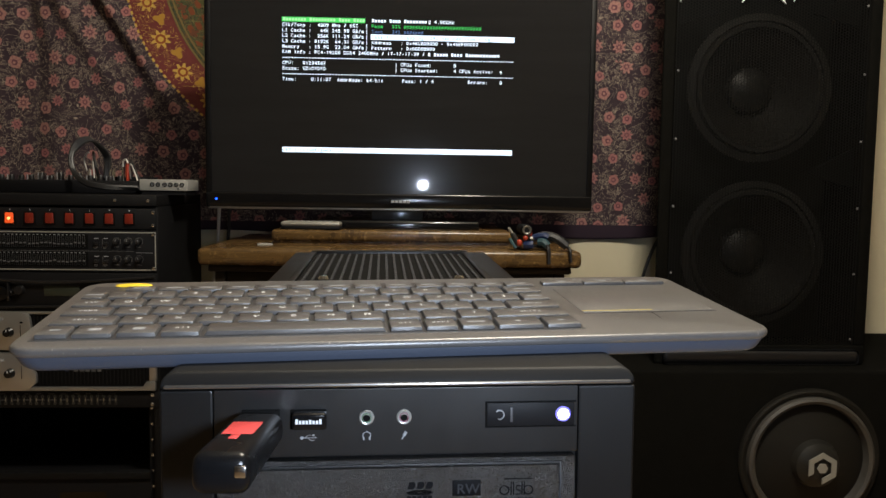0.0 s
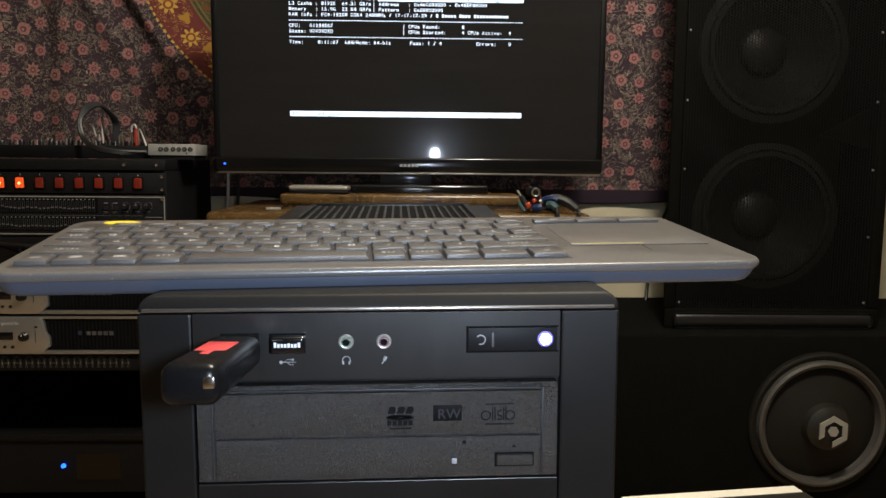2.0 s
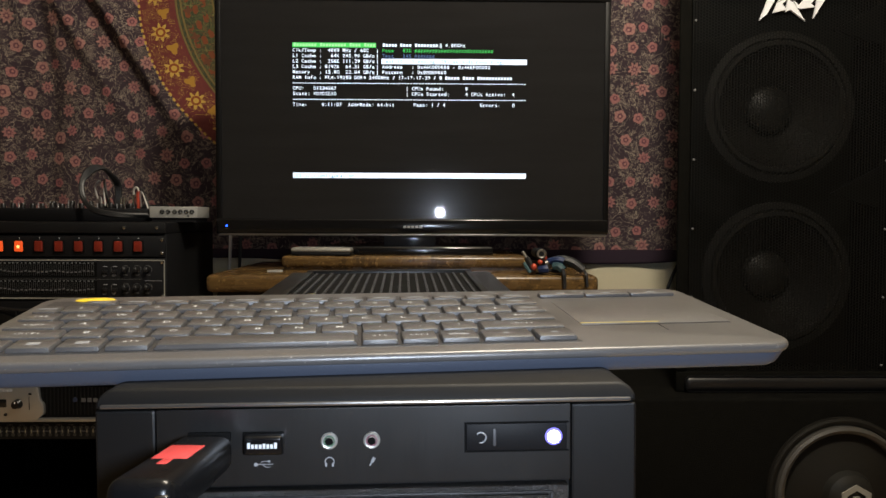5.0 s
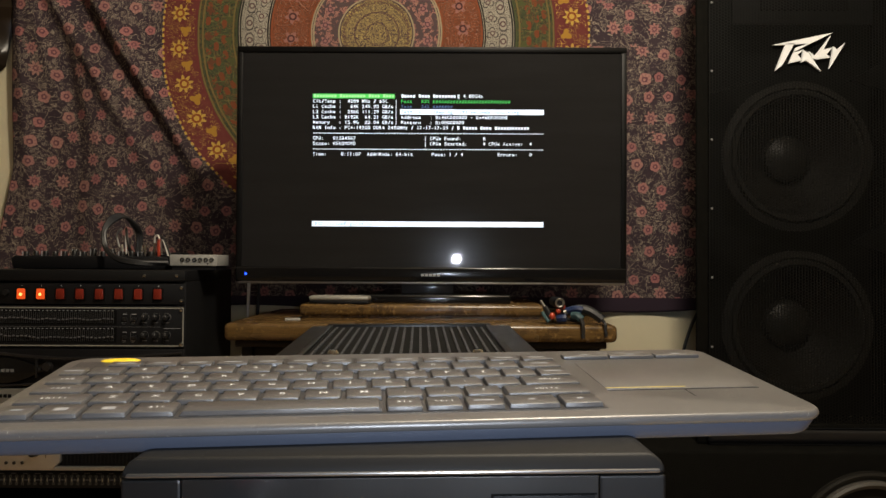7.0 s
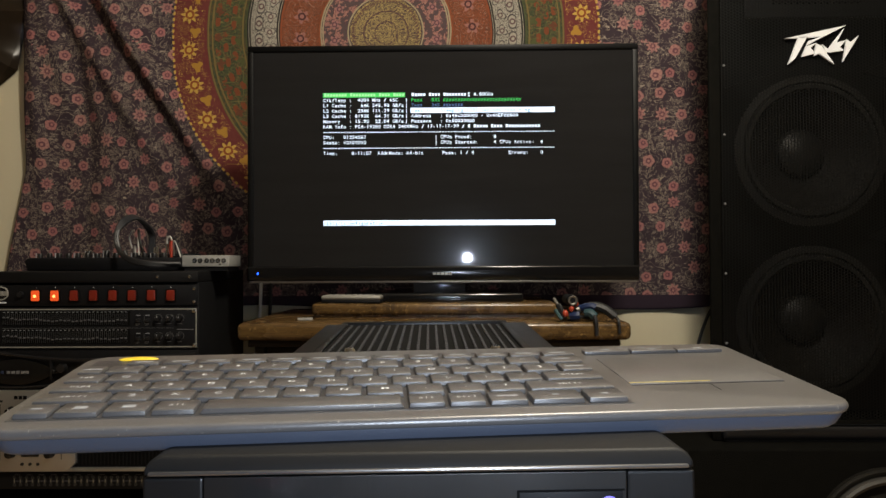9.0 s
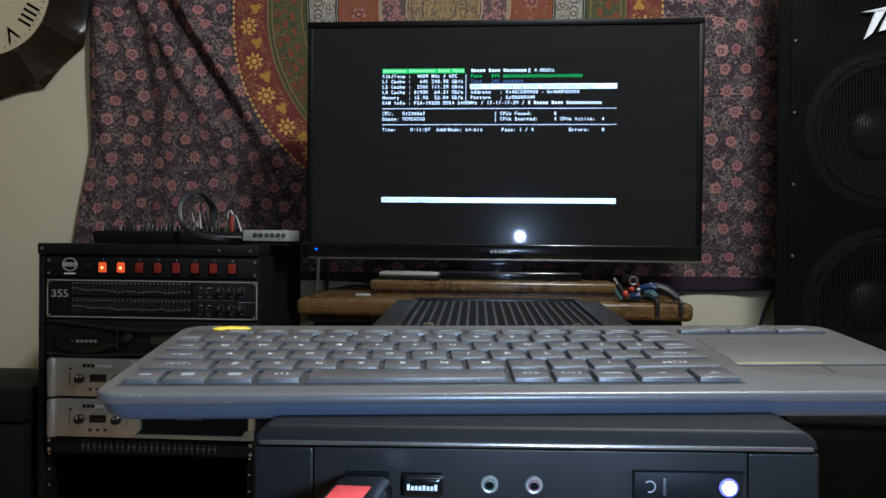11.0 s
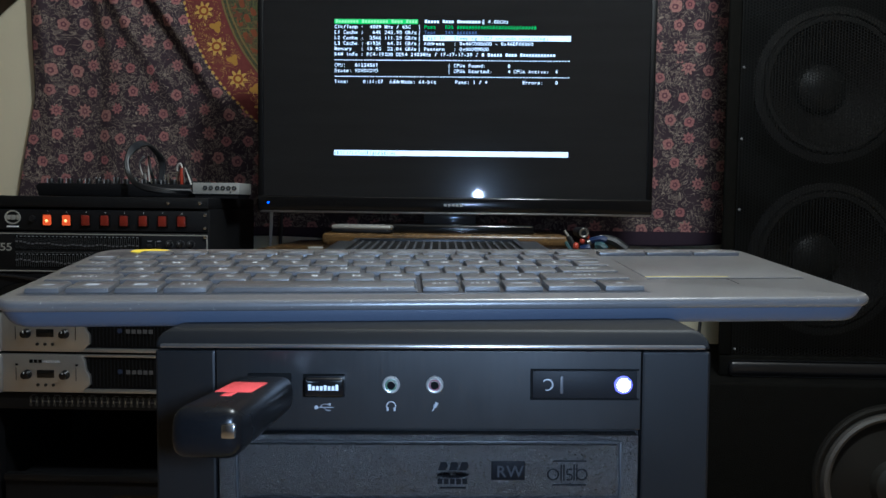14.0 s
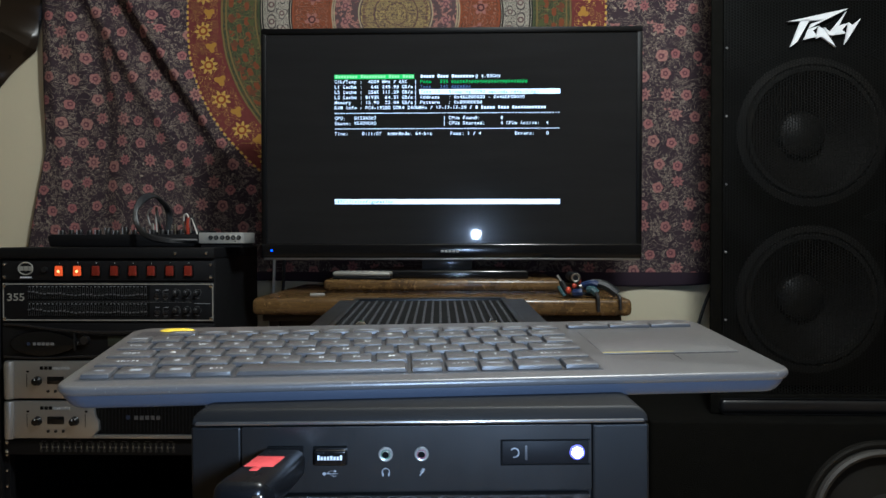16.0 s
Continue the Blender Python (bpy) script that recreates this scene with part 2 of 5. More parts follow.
def make_tapestry():
    """Printed cotton: dark violet ground with rosy blossoms and grey vines, and a large ringed medallion."""
    k = Mat("printed_tapestry_cotton")
    x, _, z = k.xyz()
    wob = k.noise(6, 2)
    flat = k.vec(x, z)

    def lines(scale, turns, width, detail=0.0):
        return ((k.noise(scale, detail, 0.5, flat) * turns).frac() - 0.5).abs().lt(width)

    # ground and vines
    c = k.mix(k.noise(25), (0.026, 0.018, 0.025), (0.058, 0.040, 0.046))
    vine = lines(30, 8.0, 0.040, 0.6) * k.noise(33).gt(0.44)
    for sx, sz, lo, off in ((105, 72, 0.52, 0.0), (78, 118, 0.53, 5.3)):
        lv = k.voronoi(1.0, 0.9, k.vec(x * sx + z * 30 + off, z * sz - x * 30), dims="2D")
        leaf = (S(k.nt, lv.outputs["Distance"]) - 0.27).abs().lt(0.042) * k.noise(24 + off, 2).gt(lo)
        vine = vine.max(leaf)
    lv = k.voronoi(1.0, 1.0, k.vec(x * 125 - z * 44, z * 170 + x * 44), dims="2D")
    vine = vine.max((S(k.nt, lv.outputs["Distance"]) - 0.28).abs().lt(0.035) * k.noise(43, 2).gt(0.58))
    c = k.mix(vine * (k.noise(120, 2) * 1.0 + 0.2), c, (0.36, 0.30, 0.235))
    # blossoms in loose rows: ringed rounds, stars and small half-open buds
    sc = 16.6
    fx, fz = x * sc + (z * sc * 0.5).floor() * 0.37, z * sc * 0.98
    v = k.voronoi(1.0, 0.42, k.vec(fx, fz), dims="2D")
    pos = k.nt.nodes.new("ShaderNodeSeparateXYZ")
    k.nt.links.new(v.outputs["Position"], pos.inputs[0])
    dx, dz = fx - S(k.nt, pos.outputs[0]), fz - S(k.nt, pos.outputs[1])
    r, a = dx.hyp(dz), dz.atan2(dx)
    sep = k.nt.nodes.new("ShaderNodeSeparateColor")
    k.nt.links.new(v.outputs["Color"], sep.inputs[0])
    rnd, kind = S(k.nt, sep.outputs[0]), S(k.nt, sep.outputs[1])
    a = a + rnd * 6.0
    star, bud = kind.gt(0.62), kind.lt(0.2)
    wave = (a * 5.0).cos() * 0.08 * star.inv() + (a * 8.0).cos() * 0.24 * star + a.cos() * 0.28 * bud
    petal = (wave + 1.0) * (rnd * 0.07 + 0.195) * (k.noise(45, 2) * 0.3 + 0.87)
    inside = r.lt(petal)
    core = (r / petal - 0.36).abs().lt(0.13)
    rays = (a * 10.0).cos().gt(0.78) * r.gt(petal * 0.55)
    tint = k.mix(rnd, (0.38, 0.150, 0.140), (0.41, 0.225, 0.185))
    c = k.mix(inside * (k.noise(14, 2) * 0.4 + 0.75).min(1.0), c, k.mix(k.noise(130, 3) * 0.7, tint, (0.17, 0.07, 0.08)))
    c = k.mix(inside * core.max(rays * 0.4) * 0.85, c, (0.085, 0.035, 0.05))
    # medallion
    px, pz = x - MED[0], z - MED[1]
    rad = px.hyp(pz) + (wob - 0.5) * 0.012
    ang = pz.atan2(px) / 6.28318

    def band(lo, hi):
        return rad.gt(lo) * rad.lt(hi)

    def rosettes(r0, count, size, petals, shift=0.0):
        u = ((ang * count + shift).frac() - 0.5) * (6.28318 * r0 / count)
        w = rad - r0
        rr, aa = u.hyp(w), w.atan2(u)
        return rr.lt(((aa * petals).cos() * 0.25 + 0.82) * size), (rr - size * 0.42).abs().lt(size * 0.12)

    ground = k.mix(k.noise(70), (0.085, 0.022, 0.022), (0.16, 0.042, 0.035))
    gold, rust, olive, dark = (0.44, 0.28, 0.06), (0.16, 0.05, 0.022), (0.07, 0.075, 0.03), (0.025, 0.022, 0.02)
    c = k.mix(band(0.497, 0.592), c, ground)
    c = k.mix(band(0.505, 0.585) * lines(70, 5.0, 0.06) * k.noise(30).gt(0.46), c, gold)
    ros, core = rosettes(0.548, 34, 0.024, 8)
    c = k.mix(ros, c, gold)
    c = k.mix(core, c, (0.2, 0.06, 0.02))
    ros, core = rosettes(0.530, 34, 0.016, 3, 0.5)
    c = k.mix(ros, c, (0.33, 0.18, 0.03))
    c = k.mix((rad - 0.592).abs().lt(0.003) * (ang * 220).frac().gt(0.45), c, gold)
    # leafy green ring
    c = k.mix(band(0.385, 0.497), c, k.mix(k.noise(55), (0.040, 0.052, 0.024), (0.08, 0.09, 0.042)))
    c = k.mix(band(0.390, 0.492) * lines(85, 7.0, 0.13), c, dark)
    c = k.mix(band(0.390, 0.492) * lines(120, 6.0, 0.10) * k.noise(50).gt(0.5), c, (0.17, 0.075, 0.03))
    c = k.mix(band(0.400, 0.482) * lines(38, 5.0, 0.06), c, (0.13, 0.12, 0.045))
    for r0, n0, sh in ((0.424, 62, 0.0), (0.446, 66, 0.5), (0.468, 70, 0.2)):
        ros, core = rosettes(r0, n0, 0.0115, 2, sh)
        c = k.mix(ros * k.noise(60).gt(0.42), c, rust)
    ros, core = rosettes(0.465, 40, 0.012, 4, 0.3)
    c = k.mix(ros, c, (0.11, 0.045, 0.025))
    ros, core = rosettes(0.410, 44, 0.012, 3, 0.1)
    c = k.mix(ros, c, olive)
    for rr in (0.494, 0.482, 0.398):
        c = k.mix((rad - rr).abs().lt(0.0022), c, (0.15, 0.11, 0.04))
    # pale ring with leaf shapes drawn in line
    pale = k.mix(k.noise(90), (0.26, 0.235, 0.19), (0.37, 0.34, 0.28))
    c = k.mix(band(0.295, 0.385), c, pale)
    c = k.mix(band(0.302, 0.378) * lines(120, 7.0, 0.13), c, (0.05, 0.042, 0.042))
    for r0, count, size, pet, sh in ((0.352, 46, 0.020, 2, 0.0), (0.322, 46, 0.017, 3, 0.5)):
        ros, core = rosettes(r0, count, size, pet, sh)
        c = k.mix(ros, c, (0.30, 0.27, 0.22))
        edge, core = rosettes(r0, count, size * 0.8, pet, sh)
        c = k.mix(ros * edge.inv() * 0.9, c, (0.05, 0.042, 0.045))
        c = k.mix(core, c, (0.10, 0.06, 0.06))
    for rr in (0.384, 0.378, 0.302, 0.296):
        c = k.mix((rad - rr).abs().lt(0.0022), c, dark)
    # inner rings
    c = k.mix(band(0.182, 0.295), c, k.mix(k.noise(60), (0.15, 0.042, 0.02), (0.25, 0.08, 0.035)))
    c = k.mix(band(0.188, 0.29) * lines(110, 7.0, 0.15), c, (0.06, 0.035, 0.025))
    c = k.mix(band(0.194, 0.285) * lines(44, 6.0, 0.05), c, (0.28, 0.16, 0.12))
    ros, core = rosettes(0.24, 24, 0.020, 5, 0.25)
    c = k.mix(ros * k.noise(60).gt(0.4), c, (0.26, 0.12, 0.10))
    c = k.mix(core, c, (0.07, 0.03, 0.03))
    c = k.mix(band(0.105, 0.182), c, k.mix(k.noise(75, 3).gt(0.53), (0.085, 0.062, 0.062), (0.31, 0.155, 0.125)))
    c = k.mix(band(0.108, 0.180) * lines(80, 6.0, 0.12), c, (0.09, 0.045, 0.05))
    ros, core = rosettes(0.145, 20, 0.014, 5)
    c = k.mix(ros, c, (0.27, 0.13, 0.12))
    c = k.mix(core, c, (0.10, 0.05, 0.06))
    c = k.mix(rad.lt(0.105), c, (0.075, 0.05, 0.05))
    c = k.mix(rad.lt(0.100) * lines(95, 7.0, 0.22), c, (0.36, 0.27, 0.10))
    c = k.mix(band(0.060, 0.064).max(band(0.030, 0.033)), c, (0.10, 0.06, 0.05))
    c = k.mix((rad - 0.09).abs().lt(0.004) * (ang * 60).frac().gt(0.4), c, (0.12, 0.07, 0.05))
    for rr in (0.182, 0.176, 0.105):
        c = k.mix((rad - rr).abs().lt(0.002), c, (0.3, 0.25, 0.16))
    # plain hem
    c = k.mix(z.lt(0.748), c, (0.03, 0.02, 0.03))
    k.color(c)
    k.set("Roughness", 0.92)
    k.set("Specular IOR Level", 0.15)
    k.bump(k.noise(900, 2), 0.35, 0.0008)
    return k.m


MED = (-0.182, 1.482)
tapestry_cotton = make_tapestry()


def make_floral():
    k = Mat("yellow_floral_cloth")
    w = k.noise(9, 3)
    v = k.voronoi(13, 1.0)
    d = S(k.nt, v.outputs["Distance"]) + (w - 0.5) * 0.3
    c = k.mix(w, (0.42, 0.25, 0.012), (0.60, 0.40, 0.035))
    c = k.mix((d - 0.42).abs().lt(0.03) * k.noise(30, 2).gt(0.45), c, (0.42, 0.17, 0.02))
    c = k.mix(k.noise(12, 3).gt(0.56) * 0.8, c, (0.26, 0.36, 0.30))
    c = k.mix((k.noise(16, 2).gt(0.62)), c, (0.62, 0.30, 0.02))
    c = k.mix(d.lt(0.13), c, (0.05, 0.03, 0.02))
    k.color(c)
    k.set("Roughness", 0.85)
    k.bump(k.noise(600, 2), 0.3, 0.0008)
    return k.m


floral_cloth = make_floral()


# ---- mesh helpers ----
def thing(name, label, category, m=None, group="", kind=""):
    ob = new(name)
    ob.empty_display_size = 0.05
    ob.matrix_world = m or Matrix()
    return tagged(ob, label, category, group, kind)


def link(name, bm, mat, parent=None, label="", smooth=False):
    me = bpy.data.meshes.new(name)
    bm.normal_update()
    bm.to_mesh(me)
    bm.free()
    if smooth:
        for p in me.polygons:
            p.use_smooth = True
        me.set_sharp_from_angle(angle=radians(35))
    me.materials.append(mat)
    ob = new(name, me)
    ob.parent = parent
    if label:
        ob["label"] = label
    return ob


def part(name, bm, mat, parent, label="", smooth=True):
    return link(name, bm, mat, parent, label, smooth)


def box(x0, x1, y0, y1, z0, z1, bevel=0.0, seg=2, bm=None):
    b = bmesh.new()
    bmesh.ops.create_cube(b, size=1)
    bmesh.ops.transform(b, matrix=Matrix.LocRotScale(((x0 + x1) / 2, (y0 + y1) / 2, (z0 + z1) / 2), None, (x1 - x0, y1 - y0, z1 - z0)), verts=b.verts)
    if bevel:
        bmesh.ops.bevel(b, geom=b.edges[:], offset=bevel, segments=seg, affect="EDGES", profile=0.5)
    return add(bm, b)


def add(bm, b):
    if bm is None:
        return b
    me = bpy.data.meshes.new("tmp")
    b.to_mesh(me)
    b.free()
    bm.from_mesh(me)
    bpy.data.meshes.remove(me)
    return bm


def prism(outline, y0, y1, bevel=0.0, bm=None, seg=2):
    """An outline of (x, z) points, given depth along y."""
    b = bmesh.new()
    f = b.faces.new([b.verts.new((x, y0, z)) for x, z in outline])
    r = bmesh.ops.extrude_face_region(b, geom=[f])
    bmesh.ops.translate(b, vec=(0, y1 - y0, 0), verts=[v for v in r["geom"] if isinstance(v, bmesh.types.BMVert)])
    bmesh.ops.recalc_face_normals(b, faces=b.faces)
    if bevel:
        bmesh.ops.bevel(b, geom=b.edges[:], offset=bevel, segments=seg, affect="EDGES", profile=0.5)
    return add(bm, b)


def lathe(profile, axis="Y", seg=48, at=(0, 0, 0), bm=None):
    """A profile of (radius, height) points, turned about an axis through at."""
    b = bmesh.new()
    turn = {"Y": Matrix.Rotation(radians(90), 4, "X"), "Z": Matrix(), "X": Matrix.Rotation(radians(90), 4, "Y")}[axis]
    rings = []
    for r, h in profile:
        rings.append([b.verts.new((r * math.cos(6.28318 * i / seg), r * math.sin(6.28318 * i / seg), h)) for i in range(seg)] if r > 1e-6 else [b.verts.new((0, 0, h))])
    for p, q in zip(rings, rings[1:]):
        for i in range(seg):
            j = (i + 1) % seg
            vs = [p[i % len(p)], p[j % len(p)], q[j % len(q)], q[i % len(q)]]
            vs = list(dict.fromkeys(vs))
            if len(vs) > 2:
                b.faces.new(vs)
    bmesh.ops.recalc_face_normals(b, faces=b.faces)
    bmesh.ops.transform(b, matrix=Matrix.Translation(at) @ turn, verts=b.verts)
    return add(bm, b)


def rod(a, c, r, seg=12, bm=None, r2=None):
    b = bmesh.new()
    a, c = Vector(a), Vector(c)
    d = c - a
    bmesh.ops.create_cone(b, cap_ends=True, segments=seg, radius1=r, radius2=r if r2 is None else r2, depth=d.length)
    bmesh.ops.transform(b, matrix=Matrix.Translation((a + c) / 2) @ d.to_track_quat("Z", "Y").to_matrix().to_4x4(), verts=b.verts)
    return add(bm, b)


def tube(points, r, bm=None, seg=8, steps=8):
    """A round cable through points, smoothed."""
    P = [Vector(p) for p in points]
    path = []
    for i in range(len(P) - 1):
        p0, p1, p2, p3 = P[max(i - 1, 0)], P[i], P[i + 1], P[min(i + 2, len(P) - 1)]
        for s in range(steps):
            u = s / steps
            path.append(0.5 * ((2 * p1) + (p2 - p0) * u + (2 * p0 - 5 * p1 + 4 * p2 - p3) * u * u + (3 * p1 - p0 - 3 * p2 + p3) * u ** 3))
    path.append(P[-1])
    b = bmesh.new()
    rings, side = [], None
    for i, p in enumerate(path):
        d = (path[min(i + 1, len(path) - 1)] - path[max(i - 1, 0)]).normalized()
        if side is None:
            side = d.orthogonal().normalized()
        side = (side - d * side.dot(d)).normalized()
        up = d.cross(side)
        rings.append([b.verts.new(p + r * (math.cos(6.28318 * k / seg) * side + math.sin(6.28318 * k / seg) * up)) for k in range(seg)])
    for p, q in zip(rings, rings[1:]):
        for k in range(seg):
            b.faces.new((p[k], p[(k + 1) % seg], q[(k + 1) % seg], q[k]))
    b.faces.new(rings[0][::-1])
    b.faces.new(rings[-1])
    bmesh.ops.recalc_face_normals(b, faces=b.faces)
    return add(bm, b)


GLYPHS = {}


def glyph(ch):
    if ch not in GLYPHS:
        cu = bpy.data.curves.new("glyph", "FONT")
        cu.body, cu.size, cu.align_x, cu.resolution_u, cu.offset = ch, 1.0, "CENTER", 3, 0.014
        ob = bpy.data.objects.new("glyph", cu)
        GLYPHS[ch] = bpy.data.meshes.new_from_object(ob)
        bpy.data.objects.remove(ob)
    return GLYPHS[ch]


def lettering(text, m, height, pitch=None, wide=1.0, bm=None):
    """Flat letters in the plane of m (x along, y up), each in a cell of the given pitch."""
    bm = bm or bmesh.new()
    pitch = pitch or height * 0.72
    for i, ch in enumerate(text):
        if ch != " ":
            b = bmesh.new()
            b.from_mesh(glyph(ch))
            bmesh.ops.transform(b, matrix=m @ Matrix.LocRotScale(((i + 0.5) * pitch, 0, 0), None, (height * 1.35 * wide, height * 1.35, 1)), verts=b.verts)
            add(bm, b)
    return bm


FRONT = Matrix.Rotation(radians(90), 4, "X")


def at_front(x, y, z):
    """A plane that faces the viewer, its origin at that place."""
    return Matrix.Translation((x, y, z)) @ FRONT


# ---- room ----
tagged(link("floor", box(-2.4, 2.2, -4.6, 2.0, -0.12, 0.0), carpet), "beige cut-pile carpet over the whole room", "floor", kind="structure")
tagged(link("wall_north", box(-2.4, 2.2, 1.87, 2.0, 0.0, 2.45), wall_paint), "cream painted wall behind the tapestry", "wall", kind="structure")
tagged(link("wall_south", box(-2.4, 2.2, -4.73, -4.6, 0.0, 2.45), low_bounce_paint), "plain unseen wall, its tan kept dark to cut bounced light", "wall", kind="structure")
tagged(link("wall_west", box(-2.53, -2.4, -4.73, 2.0, 0.0, 2.45), low_bounce_paint), "plain unseen wall, its tan kept dark to cut bounced light", "wall", kind="structure")
tagged(link("wall_east", box(2.2, 2.33, -4.73, 2.0, 0.0, 2.45), low_bounce_paint), "plain unseen wall, its tan kept dark to cut bounced light", "wall", kind="structure")
tagged(link("ceiling", box(-2.4, 2.2, -4.6, 1.87, 2.45, 2.55), ceiling_paint), "unseen ceiling, its cream kept dull to cut bounced light", "ceiling", kind="structure")
tagged(link("baseboard", box(-2.4, 2.2, 1.856, 1.87, 0.0, 0.09, 0.003), ceiling_paint), "dull cream baseboard along the wall", "baseboard", kind="structure")


def ceiling_light():
    t = thing("ceiling_light", "round ceiling light with a warm bulb, its holder on the ceiling", "ceiling light", pose(0.36, 0.35, 2.45))
    part("holder", lathe([(0, 0), (0.06, 0), (0.06, -0.03), (0.03, -0.06), (0.025, -0.1), (0, -0.1)], "Z", 24), ceiling_paint, t)
    part("socket", lathe([(0, -0.1), (0.03, -0.1), (0.028, -0.2), (0, -0.2)], "Z", 24), chrome, t)


ceiling_light()


def tapestry():
    nx, nz = 400, 210
    bm = bmesh.new()
    rows = []
    top, right = 2.25, 0.726
    for j in range(nz + 1):
        v = j / nz
        z = 0.715 + (top - 0.715) * v
        left = -1.245 + 0.055 * min(1, max(0, (z - 0.80) / 0.3))
        row = []
        for i in range(nx + 1):
            u = i / nx
            x = left + (right - left) * u
            y = 1.856
            y += 0.010 * math.sin(x * 23 + 1.5 * math.sin(z * 2.1)) * (0.5 + 0.5 * math.sin(x * 5 + 1))
            # creases that run down from the pins: sharp on one side, soft on the other
            for fx, fz, gx, gz, a, w in ((-0.925, 1.51, -0.618, 1.015, 0.042, 0.10), (-1.04, 1.51, -0.80, 1.09, 0.026, 0.07), (-1.159, 1.413, -1.135, 0.93, 0.020, 0.05), (-1.045, 1.507, -0.965, 1.20, 0.018, 0.05), (-1.115, 1.50, -1.05, 1.22, 0.015, 0.04), (0.644, 1.47, 0.527, 1.252, 0.014, 0.04),
                                         (-0.90, 1.52, -0.80, 1.32, 0.010, 0.05)):
                q = (z - fz) / (gz - fz)
                d = x - (fx + (gx - fx) * q)
                fade = max(0.0, min(1.0, 1.35 - q)) if q > 0.35 else 1.0
                y -= a * fade * (math.exp(-d / w) if d > 0 else math.exp(-(d / 0.030) ** 2))
            # broad soft folds
            for fx, gx, a, w in ((-0.72, -0.70, 0.008, 0.06), (-1.07, -1.04, -0.008, 0.03), (0.62, 0.64, 0.007, 0.04), (0.50, 0.47, 0.006, 0.03), (-0.56, -0.52, 0.010, 0.04)):
                y -= a * math.exp(-((x - fx - (gx - fx) * (1 - v) * 2) / w) ** 2)
            y += 0.006 * noise.noise((x * 4, z * 4, 0.3))
            zz = z + 0.008 * math.sin(x * 9) * (1 - v) ** 4
            row.append(bm.verts.new((x, min(y, 1.867), zz)))
        rows.append(row)
    for a, b in zip(rows, rows[1:]):
        for i in range(nx):
            bm.faces.new((a[i], a[i + 1], b[i + 1], b[i]))
    t = thing("tapestry", "dark violet floral tapestry with a ringed medallion, pinned to the wall", "tapestry")
    ob = part("cloth", bm, tapestry_cotton, t)
    so = ob.modifiers.new("thickness", "SOLIDIFY")
    so.thickness = 0.0015
    for x in (-1.14, -0.7, -0.2, 0.3, 0.67):
        part("pin", lathe([(0, 0.012), (0.004, 0.010), (0.005, 0.004), (0.0015, 0.0), (0.001, -0.08)], "Y", 12, (x, 1.795, 2.235)), chrome, t)


tapestry()


def rug():
    rnd = random.Random(4)
    bm = bmesh.new()
    x0, x1, y0, y1 = -0.735, 0.2, 0.45, 1.10
    box(x0, x1, y0, y1, 0.0, 0.008, bm=bm)
    vs, fs = [], []
    for _ in range(16000):
        x, y = rnd.uniform(x0 - 0.005, x1 + 0.005), rnd.uniform(y0 - 0.005, y1 + 0.008)
        if x < x0 + 0.05 and y > y1 - 0.05 and (x - x0 - 0.05) ** 2 + (y - y1 + 0.05) ** 2 > 0.0032:
            continue
        h, a = rnd.uniform(0.009, 0.016), rnd.uniform(0, 6.28)
        lx, ly = rnd.uniform(-0.016, 0.016), rnd.uniform(-0.016, 0.016)
        w = 0.0022
        n = len(vs)
        vs += [(x + w * math.cos(a), y + w * math.sin(a), 0.005), (x - w * math.cos(a), y - w * math.sin(a), 0.005), (x + lx, y + ly, h)]
        fs.append((n, n + 1, n + 2))
    me = bpy.data.meshes.new("tufts")
    me.from_pydata(vs, [], fs)
    bm.from_mesh(me)
    bpy.data.meshes.remove(me)
    tagged(link("rug", bm, rug_fibre), "grey shaggy rug lying on the carpet", "rug", kind="stuff")


rug()


# ---- low table with its cloth ----
def low_table():
    t = thing("low_table", "low wooden table under a yellow floral cloth", "table", pose(0.22, 0.22, 0))
    part("tabletop", box(-0.40, 0.42, -0.40, 0.34, 0.29, 0.318, 0.004), wood, t)
    for x in (-0.36, 0.38):
        for y in (-0.36, 0.30):
            part("leg", box(x - 0.02, x + 0.02, y - 0.02, y + 0.02, 0.0, 0.29, 0.003), wood, t)
    bm = bmesh.new()
    n = 44
    rows = []
    for j in range(n + 1):
        row = []
        for i in range(n + 1):
            x, y = -0.45 + 0.92 * i / n, -0.45 + 0.84 * j / n
            over = max(-0.404 - x, x - 0.424, -0.404 - y, y - 0.344, 0)
            cx, cy = min(max(x, -0.405), 0.425), min(max(y, -0.405), 0.345)
            w = 0.006 * math.sin(x * 40) * math.sin(y * 37) if over else 0
            row.append(bm.verts.new((cx + (0.003 + abs(w)) * (x > 0.424) - (0.003 + abs(w)) * (x < -0.404), cy + (0.003 + abs(w)) * (y > 0.344) - (0.003 + abs(w)) * (y < -0.404),
                                     0.3205 + 0.0012 * noise.noise((x * 22, y * 22, 1)) - over * 1.6)))
        rows.append(row)
    for a, b in zip(rows, rows[1:]):
        for i in range(n):
            bm.faces.new((a[i], a[i + 1], b[i + 1], b[i]))
    c = link("tablecloth", bm, floral_cloth, None, "", True)
    so = c.modifiers.new("thickness", "SOLIDIFY")
    so.thickness, so.offset = 0.0012, 1
    c.location = (0.22, 0.22, 0)
    tagged(c, "yellow cloth with painted flowers and leaves, spread over the low table", "tablecloth")


low_table()


# ---- computer tower ----
TIP = -0.45


